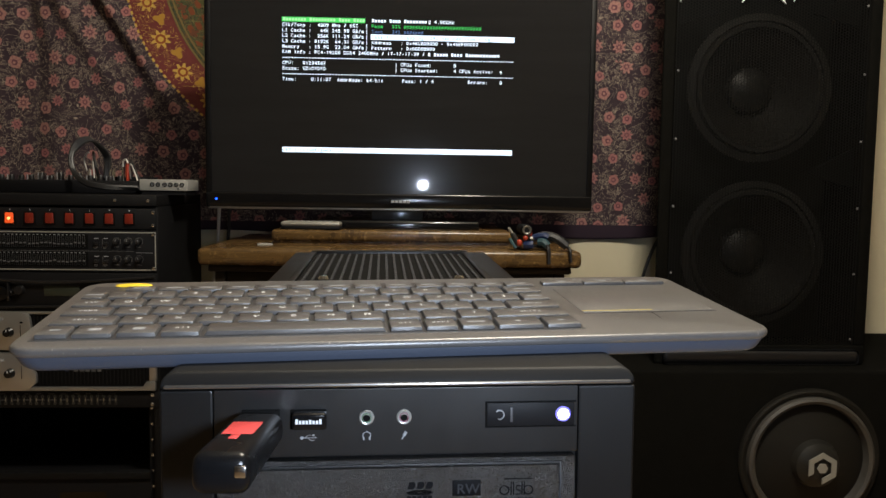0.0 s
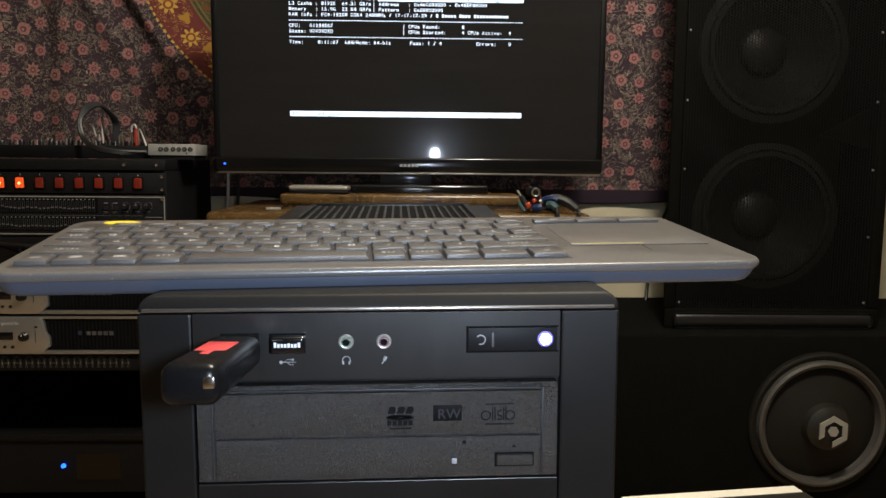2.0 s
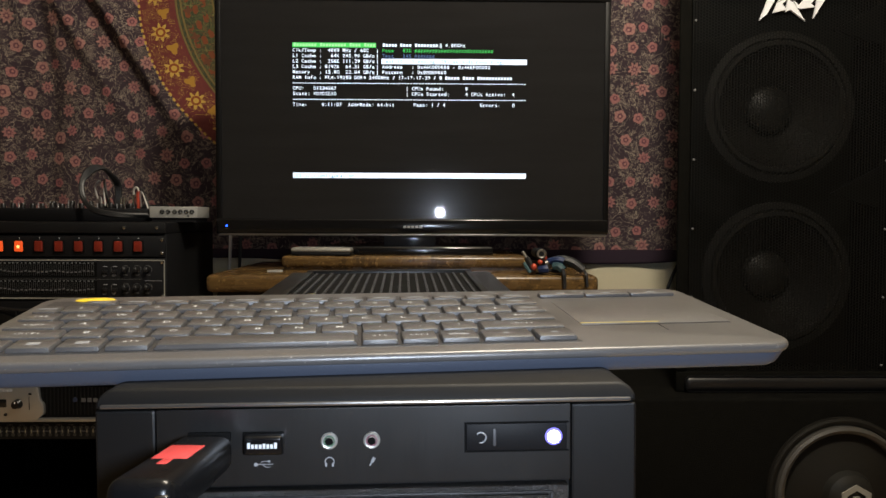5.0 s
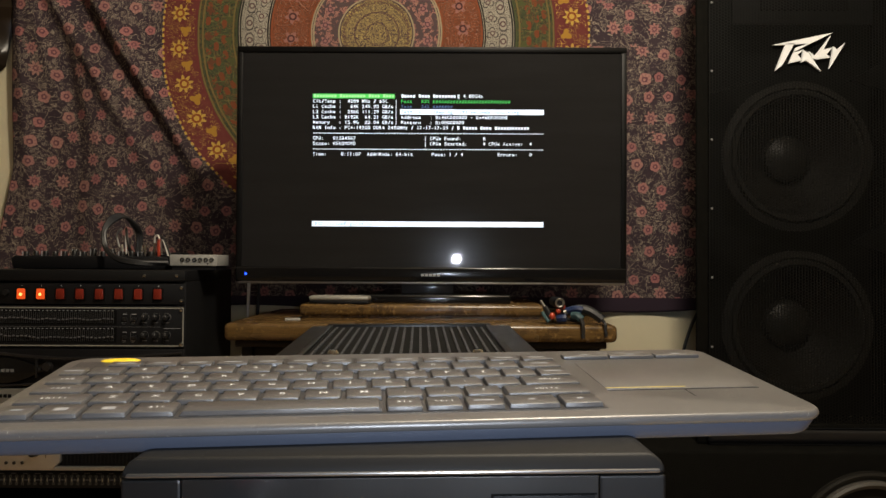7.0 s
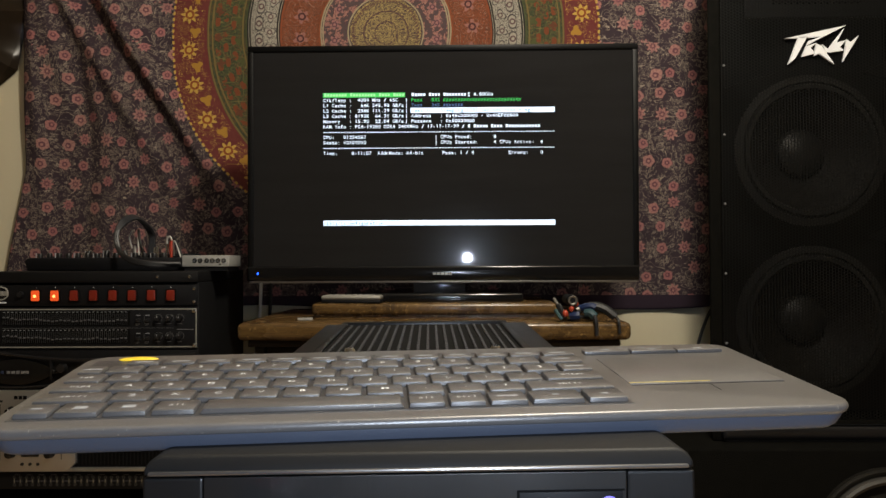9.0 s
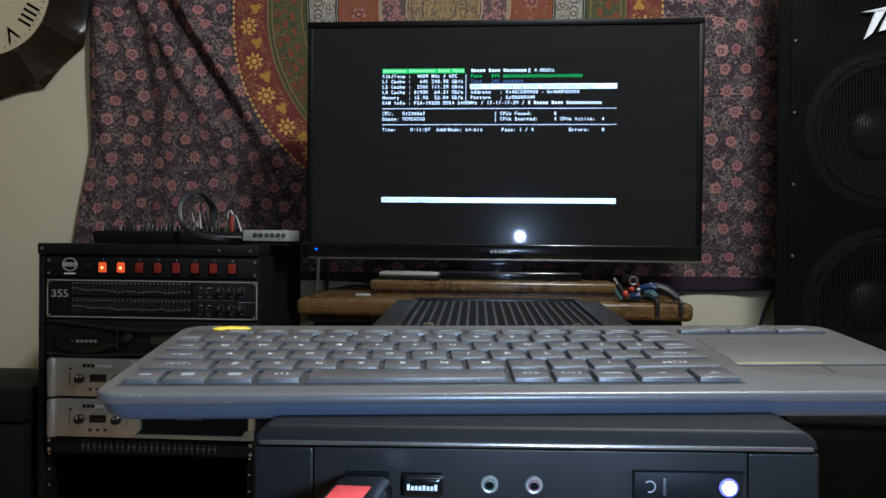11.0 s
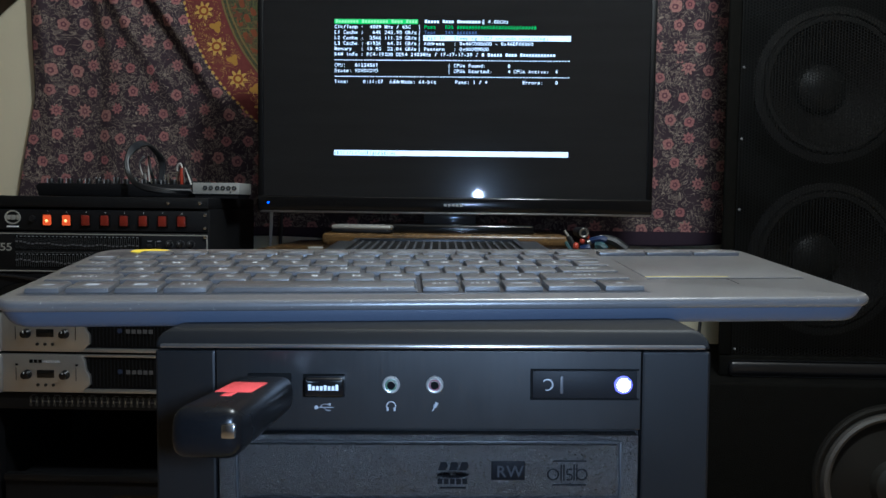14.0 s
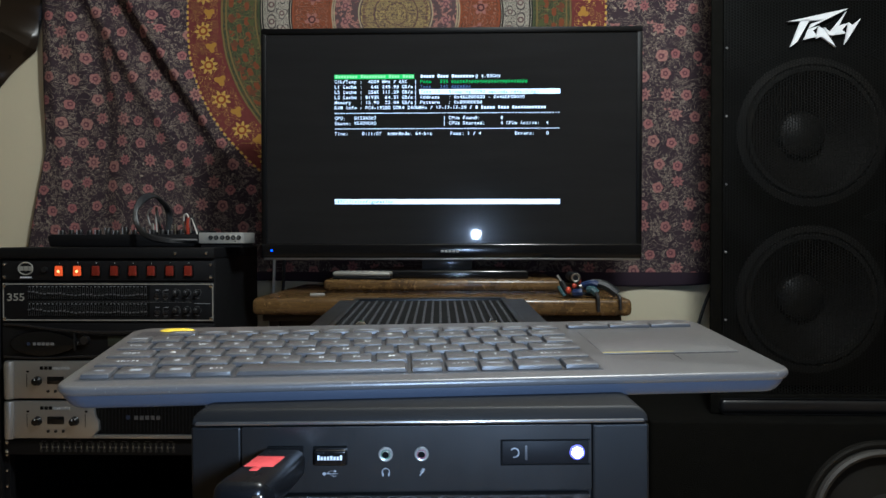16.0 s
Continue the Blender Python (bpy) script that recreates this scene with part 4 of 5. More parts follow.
def heart_tag():
    t = thing("heart_tag", "dark brown heart-shaped paper tag lettered Love, lying on the box lid", "tag", pose(0.259, 0.585, 0.325, 0, 0, 8) @ pose(0.116, -0.150, 0.0945, 0, 0, 170))
    b = bmesh.new()
    pts = []
    for i in range(40):
        a = 6.28318 * i / 40
        pts.append((0.0040 * 16 * math.sin(a) ** 3, 0.0044 * (13 * math.cos(a) - 5 * math.cos(2 * a) - 2 * math.cos(3 * a) - math.cos(4 * a))))
    f = b.faces.new([b.verts.new((x, y, 0.0)) for x, y in pts])
    r = bmesh.ops.extrude_face_region(b, geom=[f])
    bmesh.ops.translate(b, vec=(0, 0, 0.0012), verts=[v for v in r["geom"] if isinstance(v, bmesh.types.BMVert)])
    bmesh.ops.recalc_face_normals(b, faces=b.faces)
    part("tag_card", b, tag_board, t)
    part("tag_letters", lettering("Love", Matrix.Translation((-0.040, -0.004, 0.0014)), 0.028, 0.0190), tag_ink, t, "", False)


heart_tag()


# ---- television and its cabinet ----
def television():
    t = thing("television", "black flat television showing a memory test in white text", "television", pose(TV[0], TV[1], TV[2], TV[3], 0, TV[4]))
    W, H = 0.446, 0.543
    fr = part("bezel_top", box(-W, W, -0.004, 0.03, H - 0.013, H, 0.002), bezel_black, t)
    for s in (-1, 1):
        part("bezel_side", box(min(s * (W - 0.013), s * W), max(s * (W - 0.013), s * W), -0.004, 0.03, 0.03, H - 0.0132, 0.002), bezel_black, t)
    part("bezel_bottom", box(-W, W, -0.006, 0.03, 0.0045, 0.0385, 0.004, 3), gloss_black, t)
    part("bottom_trim", box(-W + 0.005, W - 0.005, -0.0065, 0.01, 0.0, 0.0042, 0.001), trim_and_highlight, t, "thin silver trim under the bezel")
    part("screen", box(-W + 0.012, W - 0.012, 0.0, 0.012, 0.036, H - 0.012), screen_glass, t, "glossy black screen")
    # unseen shell, made deep and low to block bounced light below the set
    part("rear_shell", box(-W + 0.02, W - 0.02, 0.03, 0.105, 0.012, H - 0.03, 0.012), panel_black, t)
    part("standby_light", lathe([(0, 0.0012), (0.0021, 0.0008), (0.0022, 0)], "Y", 16, (-W + 0.024, -0.006, 0.022)), led_blue, t, "small blue standby light")
    mk = bmesh.new()
    for i in range(5):
        box(-0.022 + i * 0.009, -0.0155 + i * 0.009, -0.0066, -0.006, 0.018, 0.0235, bm=mk)
    part("maker_mark", mk, print_grey, t, "small grey maker's mark", False)
    nk = part("stand_neck", box(-0.068, 0.052, 0.012, 0.03, -0.0225, 0.004, 0.003), chrome_neck, t, "shiny dark stand neck")
    part("stand_base", box(-0.195, 0.180, -0.042, 0.15, -0.0435, -0.0225, 0.005, 3), gloss_black, t, "flat black stand base")
    # the picture: rows of text on an 80 by 25 grid
    cw, rh, x0, z0 = 0.529 / 80, 0.01215, -0.2725, 0.4262
    layers = {}

    def put(mat, col, row, text, lift=0.0):
        """Text of a fixed pitch: broad letters fill their cells."""
        bm = layers.setdefault(mat.name, (mat, bmesh.new()))[1]
        for i, ch in enumerate(text):
            if ch == " ":
                continue
            xs = [v.co.x for v in glyph(ch).vertices]
            lo, hi = min(xs), max(xs)
            wide = 0.80 * cw / (hi - lo) if hi - lo > 0.30 else 1.1 * cw / 0.62
            b = bmesh.new()
            b.from_mesh(glyph(ch))
            m = at_front(x0 + (col + i + 0.5) * cw, -0.0008 - lift, z0 - row * rh + 0.0004)
            bmesh.ops.transform(b, matrix=m @ Matrix.Diagonal((wide, 0.0108, 1, 1)) @ Matrix.Translation((-(lo + hi) / 2, 0, 0)), verts=b.verts)
            add(bm, b)

    def blocks(mat, col, row, words, lift=0.0):
        """Plain blocks in place of a maker's words."""
        bm = layers.setdefault(mat.name, (mat, bmesh.new()))[1]
        for n in words:
            for i in range(n):
                x = x0 + (col + i + 0.14) * cw
                box(x, x + 0.72 * cw, -0.0009 - lift, -0.0003 - lift, z0 - row * rh + 0.0006, z0 - row * rh + (0.0078 if i == 0 else 0.0062), bm=bm)
            col += n + 1

    def bar(mat, c0, c1, row, h=0.0105, dz=-0.0018):
        bm = layers.setdefault(mat.name, (mat, bmesh.new()))[1]
        box(x0 + c0 * cw, x0 + c1 * cw, -0.0009, -0.0003, z0 - row * rh + dz, z0 - row * rh + dz + h, bm=bm)

    bar(txt_barg, 0, 28.4, 0)
    blocks(txt_bargk, 0.3, 0, (8, 9, 4, 4), 0.0003)
    blocks(txt_white, 30.6, 0, (5, 4, 8))
    put(txt_white, 50, 0, "@ 4.00GHz")
    for row, (a, b) in enumerate((("Clk/Temp :  4009 MHz / 65C", ""), ("L1 Cache :   64K 245.90 GB/s", ""), ("L2 Cache :  256K 111.29 GB/s", ""), ("L3 Cache : 8192K  64.31 GB/s", "Address   : 0x46C000000 - 0x46EF00000"), ("Memory   : 15.9G  22.04 GB/s", "Pattern   : 0x00000000")), 1):
        put(txt_white, 0, row, a)
        put(txt_white, 28.4, row, "|")
        put(txt_white, 30.5, row, b)
    put(txt_green, 30.5, 1, "Pass   83% ###########################")
    put(txt_blue, 30.5, 2, "Test   24% #######")
    bar(txt_white, 30.3, 80, 3, 0.0118)
    put(txt_white, 0, 6, "RAM Info : PC4-19200 DDR4 2400MHz / 17-17-17-39 /")
    blocks(txt_white, 50, 6, (1, 5, 4, 12))
    for row in (7, 10):
        for c in range(80):
            bar(txt_white, c + 0.12, c + 0.84, row, 0.0016, 0.0024)
    put(txt_white, 0, 8, "CPU:   01234567")
    put(txt_white, 0, 9, "State: WDWDWDWD")
    put(txt_white, 38.6, 8, "| CPUs Found:")
    put(txt_white, 38.6, 9, "| CPUs Started:")
    put(txt_white, 58.9, 8, "8")
    put(txt_white, 58.9, 9, "4 CPUs Active:  4")
    put(txt_white, 0, 11, "Time:")
    put(txt_white, 9.8, 11, "0:11:07  AddrMode: 64-bit")
    put(txt_white, 41.2, 11, "Pass: 1 / 4")
    put(txt_white, 64, 11, "Errors:    0")
    bar(txt_white, 0, 80, 24.15, 0.0118)
    put(txt_ink, 0, 24.15, "(ESC)/(c)onfiguration", 0.0004)
    put(txt_ink, 30.6, 3, "Test 10 : Sleeping (292 seconds remaining)", 0.0004)
    for mat, bm in layers.values():
        tagged(part("screen_text", bm, mat, t, "lit text and bars on the screen", False), kind="stuff")


chrome_neck = plain("dark_mirror_plastic", (0.12, 0.13, 0.15), 0.12, 0.6, relief=0.0)
bezel_black = plain("matt_black_bezel", (0.0030, 0.0030, 0.0032), 0.45, grain=900, relief=0.05, vary=0.2, spec=0.15)
TV = (-0.019, 1.48, 0.793, 0.48, 0.0)
television()


def cabinet():
    t = thing("cabinet", "brown varnished wooden cabinet, shade painted into its dark body", "cabinet", pose(-0.035, 1.27, 0))
    part("top", box(-0.397, 0.397, 0.0, 0.50, 0.682, 0.718, 0.011, 4), wood, t)
    part("moulding", box(-0.378, 0.378, 0.014, 0.49, 0.668, 0.682, 0.004), shade_dark_wood, t)
    for s in (-1, 1):
        part("side_panel", box(min(s * 0.345, s * 0.366), max(s * 0.345, s * 0.366), 0.025, 0.48, 0.0, 0.676, 0.002), shade_dark_wood, t)
    part("back_panel", box(-0.345, 0.345, 0.46, 0.475, 0.02, 0.676), shade_dark_wood, t)
    for i in range(3):
        z = 0.06 + i * 0.205
        d = part("drawer", box(-0.342, 0.342, 0.028, 0.05, z, z + 0.198, 0.004), shade_dark_wood, t)
        for x in (-0.18, 0.18):
            part("knob", lathe([(0, 0.028), (0.014, 0.022), (0.016, 0.014), (0.008, 0.006), (0.009, 0)], "Y", 20, (x, 0.028, z + 0.1)), shade_dark_wood, d)
    part("plinth", box(-0.345, 0.345, 0.035, 0.46, 0.0, 0.058), shade_dark_wood, t)
    u = thing("riser", "brown wooden riser on the cabinet top, carrying the television", "riser", pose(-0.035, 1.385, 0.718))
    part("riser_top", box(-0.267, 0.265, 0.0, 0.32, 0.008, 0.033, 0.008, 3), wood, u)
    part("riser_base", box(-0.262, 0.26, 0.008, 0.31, 0.0, 0.0102), wood, u)


cabinet()


remote_silver = plain("silver_remote_plastic", (0.30, 0.29, 0.26), 0.4, 0.3, relief=0.05, vary=0.08)
remote_key = plain("grey_rubber_button", (0.22, 0.21, 0.20), 0.6, relief=0.0)


def remote():
    t = thing("remote_control", "light grey remote control lying on the riser", "remote control", pose(-0.216, 1.411, 0.7515, 0, 0, -5))
    part("shell", box(-0.066, 0.066, -0.02, 0.02, 0.0065, 0.017, 0.005, 3), remote_silver, t)
    part("underside", box(-0.066, 0.066, -0.0195, 0.0195, 0, 0.0067, 0.003), panel_black, t, "dark underside")
    for i in range(8):
        for j in range(3):
            part("button", box(-0.055 + i * 0.0135, -0.047 + i * 0.0135, -0.013 + j * 0.010, -0.007 + j * 0.010, 0.0165, 0.0182, 0.0009, 1), remote_key, t)


remote()
c = thing("card", "small white plastic card lying on the cabinet top", "card", pose(-0.310, 1.36, 0.718, 0, 0, 12))
part("card_body", box(-0.016, 0.016, -0.014, 0.014, 0, 0.004, 0.001), grey_plastic, c)


teal_plastic = plain("dull_teal_plastic", (0.03, 0.065, 0.075), 0.4, relief=0.05)
lens_metal = plain("dull_lens_metal", (0.16, 0.15, 0.13), 0.35, 0.6, relief=0.0)


def bulb(r, h, at):
    """A rounded handle end of radius r and height h."""
    return lathe([(r * math.sin(a), -h * math.cos(a)) for a in [radians(q) for q in range(0, 181, 20)]], "Z", 18, at)


def tools():
    t = thing("tongs", "dark pliers with blue and teal grips lying on the cabinet top", "pliers", pose(0.285, 1.30, 0.718))
    part("grip", tube([(-0.004, 0.0, 0.030), (0.014, -0.004, 0.030), (0.030, -0.010, 0.024), (0.048, -0.016, 0.010)], 0.0095), cable_black, t, "dark rubber grip")
    part("grip", tube([(-0.022, 0.0, 0.026), (-0.010, -0.006, 0.030), (0.0, -0.010, 0.031), (0.008, -0.012, 0.028)], 0.0072), blue_plastic, t, "dark blue grip")
    part("grip", tube([(-0.012, -0.008, 0.018), (-0.002, -0.014, 0.018), (0.006, -0.019, 0.010)], 0.0082), teal_plastic, t, "dull teal grip")
    part("grip", tube([(-0.040, -0.008, 0.011), (-0.032, -0.014, 0.012), (-0.024, -0.016, 0.013)], 0.0086), blue_plastic, t, "dark blue grip")
    # two dark tubes added for the tools' shade and reflection on the edge
    part("edge_shade", tube([(0.004, -0.022, 0.012), (0.005, -0.036, 0.004), (0.006, -0.0365, -0.012), (0.006, -0.0365, -0.026)], 0.0040), cable_black, t, "dark tube added for the tools' shade and reflection on the edge")
    part("edge_shade", tube([(0.047, -0.020, 0.010), (0.050, -0.035, 0.003), (0.051, -0.0362, -0.010), (0.052, -0.0362, -0.022)], 0.0034), cable_black, t)
    part("jaw", rod((-0.030, -0.002, 0.022), (-0.006, 0.004, 0.030), 0.007, 12, None, 0.008), lens_metal, t)
    t = thing("screwdriver", "dark screwdrivers with orange-red handle ends on the cabinet top", "screwdriver", pose(0.235, 1.30, 0.718))
    part("shaft", rod((-0.024, 0.004, 0.047), (-0.014, -0.004, 0.030), 0.0032, 10), lens_metal, t)
    part("shaft", tube([(-0.022, -0.004, 0.024), (-0.017, -0.010, 0.014), (-0.010, -0.014, 0.0045)], 0.0040), teal_plastic, t)
    part("handle", tube([(-0.016, 0.0, 0.034), (-0.010, -0.006, 0.022), (-0.004, -0.012, 0.007)], 0.0060), black_plastic, t)
    for at, r, h in (((-0.003, -0.014, 0.0165), 0.0060, 0.0078), ((0.010, -0.010, 0.0265), 0.0056, 0.0062), ((0.021, -0.004, 0.0350), 0.0044, 0.0060)):
        part("handle_end", bulb(r, h, at), orange_plastic, t)
    t = thing("pocket_torch", "small dark metal pocket torch lying on the cabinet top", "torch", pose(0.247, 1.315, 0.735))
    part("barrel", lathe([(0, 0.03), (0.0095, 0.03), (0.0120, 0.024), (0.0120, 0.004), (0.010, 0), (0.010, -0.06), (0, -0.06)], "Y", 24, (0, 0, 0.026)), panel_black, t)
    part("lens", lathe([(0, 0.0285), (0.005, 0.0295), (0.0062, 0.0305), (0.0085, 0.0312), (0.0098, 0.03)], "Y", 24, (0, 0, 0.026)), lens_metal, t, "dull metal lens ring")
    part("cord", tube([(0.01, 0.02, 0.012), (0.0, -0.01, -0.002), (0.03, -0.01, -0.010), (0.05, 0.01, -0.0125)], 0.004), cable_black, t)


tools()


# ---- equipment rack ----
RX0, RX1, RY, RTOP = -1.026, -0.534, 1.345, 0.823


def rack():
    t = thing("equipment_rack", "black vinyl-covered equipment rack standing on the carpet", "rack", pose(-0.78, RY, 0, 0, 0, RYAW))
    w = 0.246
    part("rack_top", box(-w, w, -0.006, 0.36, RTOP - 0.024, RTOP, 0.003), rack_black, t)
    for s in (-1, 1):
        part("rack_side", box(min(s * 0.232, s * w), max(s * 0.232, s * w), 0.0, 0.36, 0.03, RTOP - 0.0245, 0.002), rack_black, t)
        part("rack_rail", box(min(s * 0.219, s * 0.2315), max(s * 0.219, s * 0.2315), 0.010, 0.03, 0.05, RTOP - 0.025), panel_black, t)
        for k in range(9):
            part("rail_screw", lathe([(0, 0.003), (0.003, 0.002), (0.0035, 0)], "Y", 10, (s * 0.2255, 0.010, 0.08 + k * 0.035)), chrome, t)
    part("rack_back", box(-0.232, 0.232, 0.35, 0.36, 0.03, RTOP - 0.0245), rack_black, t)
    part("rack_base", box(-w, w, 0.0, 0.36, 0.006, 0.03, 0.003), rack_black, t)
    for x in (-0.2, 0.2):
        part("rack_foot", box(x - 0.02, x + 0.02, 0.03, 0.07, 0, 0.006), black_plastic, t)
    for x in (-0.235, 0.16, 0.228):
        part("corner_screw", lathe([(0, 0.003), (0.003, 0.002), (0.004, 0)], "Y", 10, (x, -0.006, RTOP - 0.012)), chrome, t)


def unit(name, label, cat, z):
    return thing(name, label, cat, pose(-0.771, RY, z, 0, 0, RYAW) @ Matrix.Diagonal((0.978, 1, 1, 1)))


def ears(t, h, mat):
    for x in (-0.234, 0.234):
        for z in (0.008, h - 0.008):
            part("mounting_screw", lathe([(0, 0.004), (0.003, 0.003), (0.0042, 0)], "Y", 12, (x, -0.004, z)), mat, t)


def power_panel():
    t = unit("switch_panel", "black rack switch panel with eight red rocker switches, two lit", "switch panel", 0.7505)
    h = 0.0435
    part("front_plate", box(-0.2405, 0.2405, -0.004, 0.004, 0, h, 0.0008), panel_black, t)
    part("chassis", box(-0.215, 0.215, 0.004, 0.14, 0.002, h - 0.002), panel_black, t)
    ears(t, h, chrome)
    for i in range(8):
        x = -0.1088 + i * 0.0418
        s = part("switch_frame", box(x - 0.0112, x + 0.0112, -0.0065, 0.0, 0.0085, 0.0345, 0.001), deep_black, t)
        part("rocker", prism([(x - 0.0092, 0.0105), (x + 0.0092, 0.0105), (x + 0.0086, 0.0325), (x - 0.0086, 0.0325)], -0.0105, -0.006, 0.0022), lit_red if i < 2 else red_lens, s, "lit red rocker" if i < 2 else "unlit red rocker")
        if i < 2:
            part("neon", lathe([(0, 0.0114), (0.0026, 0.0112), (0.0034, 0.0104)], "Y", 14, (x, 0, 0.0205)), lit_core, s)
        part("switch_number", lettering(str(i + 1), at_front(x - 0.002, -0.0044, 0.0372), 0.0032, 0.004), print_white, s, "", False)
    part("breaker", lathe([(0, 0.01), (0.006, 0.01), (0.007, 0.004)], "Y", 20, (-0.142, 0, 0.024)), black_plastic, t)
    m = tube([(-0.186 + 0.0165 * math.cos(a), -0.0045, 0.0265 + 0.0135 * math.sin(a)) for a in [radians(q) for q in range(0, 361, 20)]], 0.0016, None, 6, 2)
    for x0, x1 in ((-0.203, -0.191), (-0.190, -0.180), (-0.179, -0.169)):
        box(x0, x1, -0.0052, -0.0042, 0.0215, 0.0315, 0.001, bm=m)
    part("maker_mark", m, emblem_grey, t, "white round maker's mark")
    part("model_line", box(-0.199, -0.173, -0.0046, -0.004, 0.0055, 0.0085), print_white, t)


track_dark = plain("dark_track_print", (0.045, 0.045, 0.047), 0.5, relief=0.0, vary=0.2)
fader_cap = plain("dark_fader_cap", (0.09, 0.09, 0.095), 0.45, relief=0.0, vary=0.2)
track_grey = plain("grey_track_print", (0.13, 0.13, 0.13), 0.5, relief=0.0, vary=0.2)


def equalizer():
    t = unit("graphic_equalizer", "black two-row graphic equalizer with white outline, in the rack", "equalizer", 0.6590)
    h = 0.0880
    part("front_plate", box(-0.2405, 0.2405, -0.003, 0.004, 0, h, 0.0008), panel_black, t)
    part("chassis", box(-0.215, 0.215, 0.004, 0.14, 0.002, h - 0.002), panel_black, t)
    for b in (box(-0.237, 0.237, -0.0036, -0.0028, 0.003, 0.0054), box(-0.237, 0.237, -0.0036, -0.0028, h - 0.0054, h - 0.003), box(-0.239, -0.2366, -0.0036, -0.0028, 0.003, h - 0.003), box(0.2366, 0.239, -0.0036, -0.0028, 0.003, h - 0.003)):
        part("outline", b, emblem_grey, t, "white printed outline", False)
    ears(t, h, chrome)
    part("model_number", lettering("355", at_front(-0.2300, -0.0034, 0.0470), 0.0170, 0.0138, 1.25), emblem_grey, t, "", False)
    part("badge_line", box(0.196, 0.232, -0.0034, -0.0028, 0.0405, 0.0413), print_grey, t, "", False)
    part("centre_line", box(-0.182, 0.19, -0.0034, -0.0028, 0.0437, 0.0442), track_grey, t, "", False)
    rnd = random.Random(8)
    for r, z in enumerate((0.0105, 0.0485)):
        bank = part("fader_bank", box(-0.182, 0.095, -0.0035, -0.0028, z, z + 0.031), deep_black, t)
        for i in range(31):
            x = -0.178 + i * 0.0088
            zz = z + 0.0175 - 0.006 * min(1, i / 12) + 0.0012 * math.sin(i * 0.9 + r) + rnd.uniform(-0.001, 0.001)
            fd = part("fader", box(x - 0.0020, x + 0.0020, -0.008, -0.0035, zz - 0.0016, zz + 0.0012, 0.0005, 1), fader_cap, bank)
            tr = box(x - 0.0026, x - 0.0018, -0.0038, -0.0034, z + 0.003, z + 0.027)
            box(x + 0.0018, x + 0.0026, -0.0038, -0.0034, z + 0.003, z + 0.027, bm=tr)
            part("fader_track", tr, track_dark, fd, "", False)
            part("frequency_mark", box(x - 0.0019, x + 0.0019, -0.0038, -0.0034, z + 0.0288, z + 0.0302), print_grey, fd, "", False)
        for x in (0.156, 0.180, 0.203):
            kn = part("knob", lathe([(0, 0.013), (0.005, 0.0125), (0.006, 0.003), (0.007, 0.002)], "Y", 20, (x, 0, z + 0.016)), black_plastic, t)
            part("pointer", box(x - 0.0006, x + 0.0006, -0.0136, -0.0128, z + 0.017, z + 0.0208), print_grey, kn)
            part("knob_scale", tube([(x + 0.0085 * math.cos(a), -0.0034, z + 0.016 + 0.0085 * math.sin(a)) for a in [radians(q) for q in range(-40, 221, 52)]], 0.0004, None, 5, 2), track_grey, t)
        for x in (0.113, 0.133):
            part("push_switch", box(x - 0.005, x + 0.005, -0.008, -0.003, z + 0.008, z + 0.015, 0.001), black_plastic, t)
            part("caption", box(x - 0.005, x + 0.004, -0.0034, -0.0028, z + 0.0215, z + 0.0230), print_grey, t, "", False)
            part("caption", box(x - 0.007, x + 0.002, -0.0034, -0.0028, z + 0.0035, z + 0.0048), print_grey, t, "", False)
            part("caption", box(x - 0.006, x + 0.0, -0.0034, -0.0028, z + 0.0008, z + 0.0018), track_grey, t, "", False)
        part("caption", box(0.1250, 0.1256, -0.0034, -0.0028, z + 0.006, z + 0.022), track_grey, t, "", False)
        for x in (0.156, 0.180, 0.203):
            part("caption", box(x - 0.006, x + 0.004, -0.0034, -0.0028, z + 0.0040, z + 0.0050), track_grey, t, "", False)


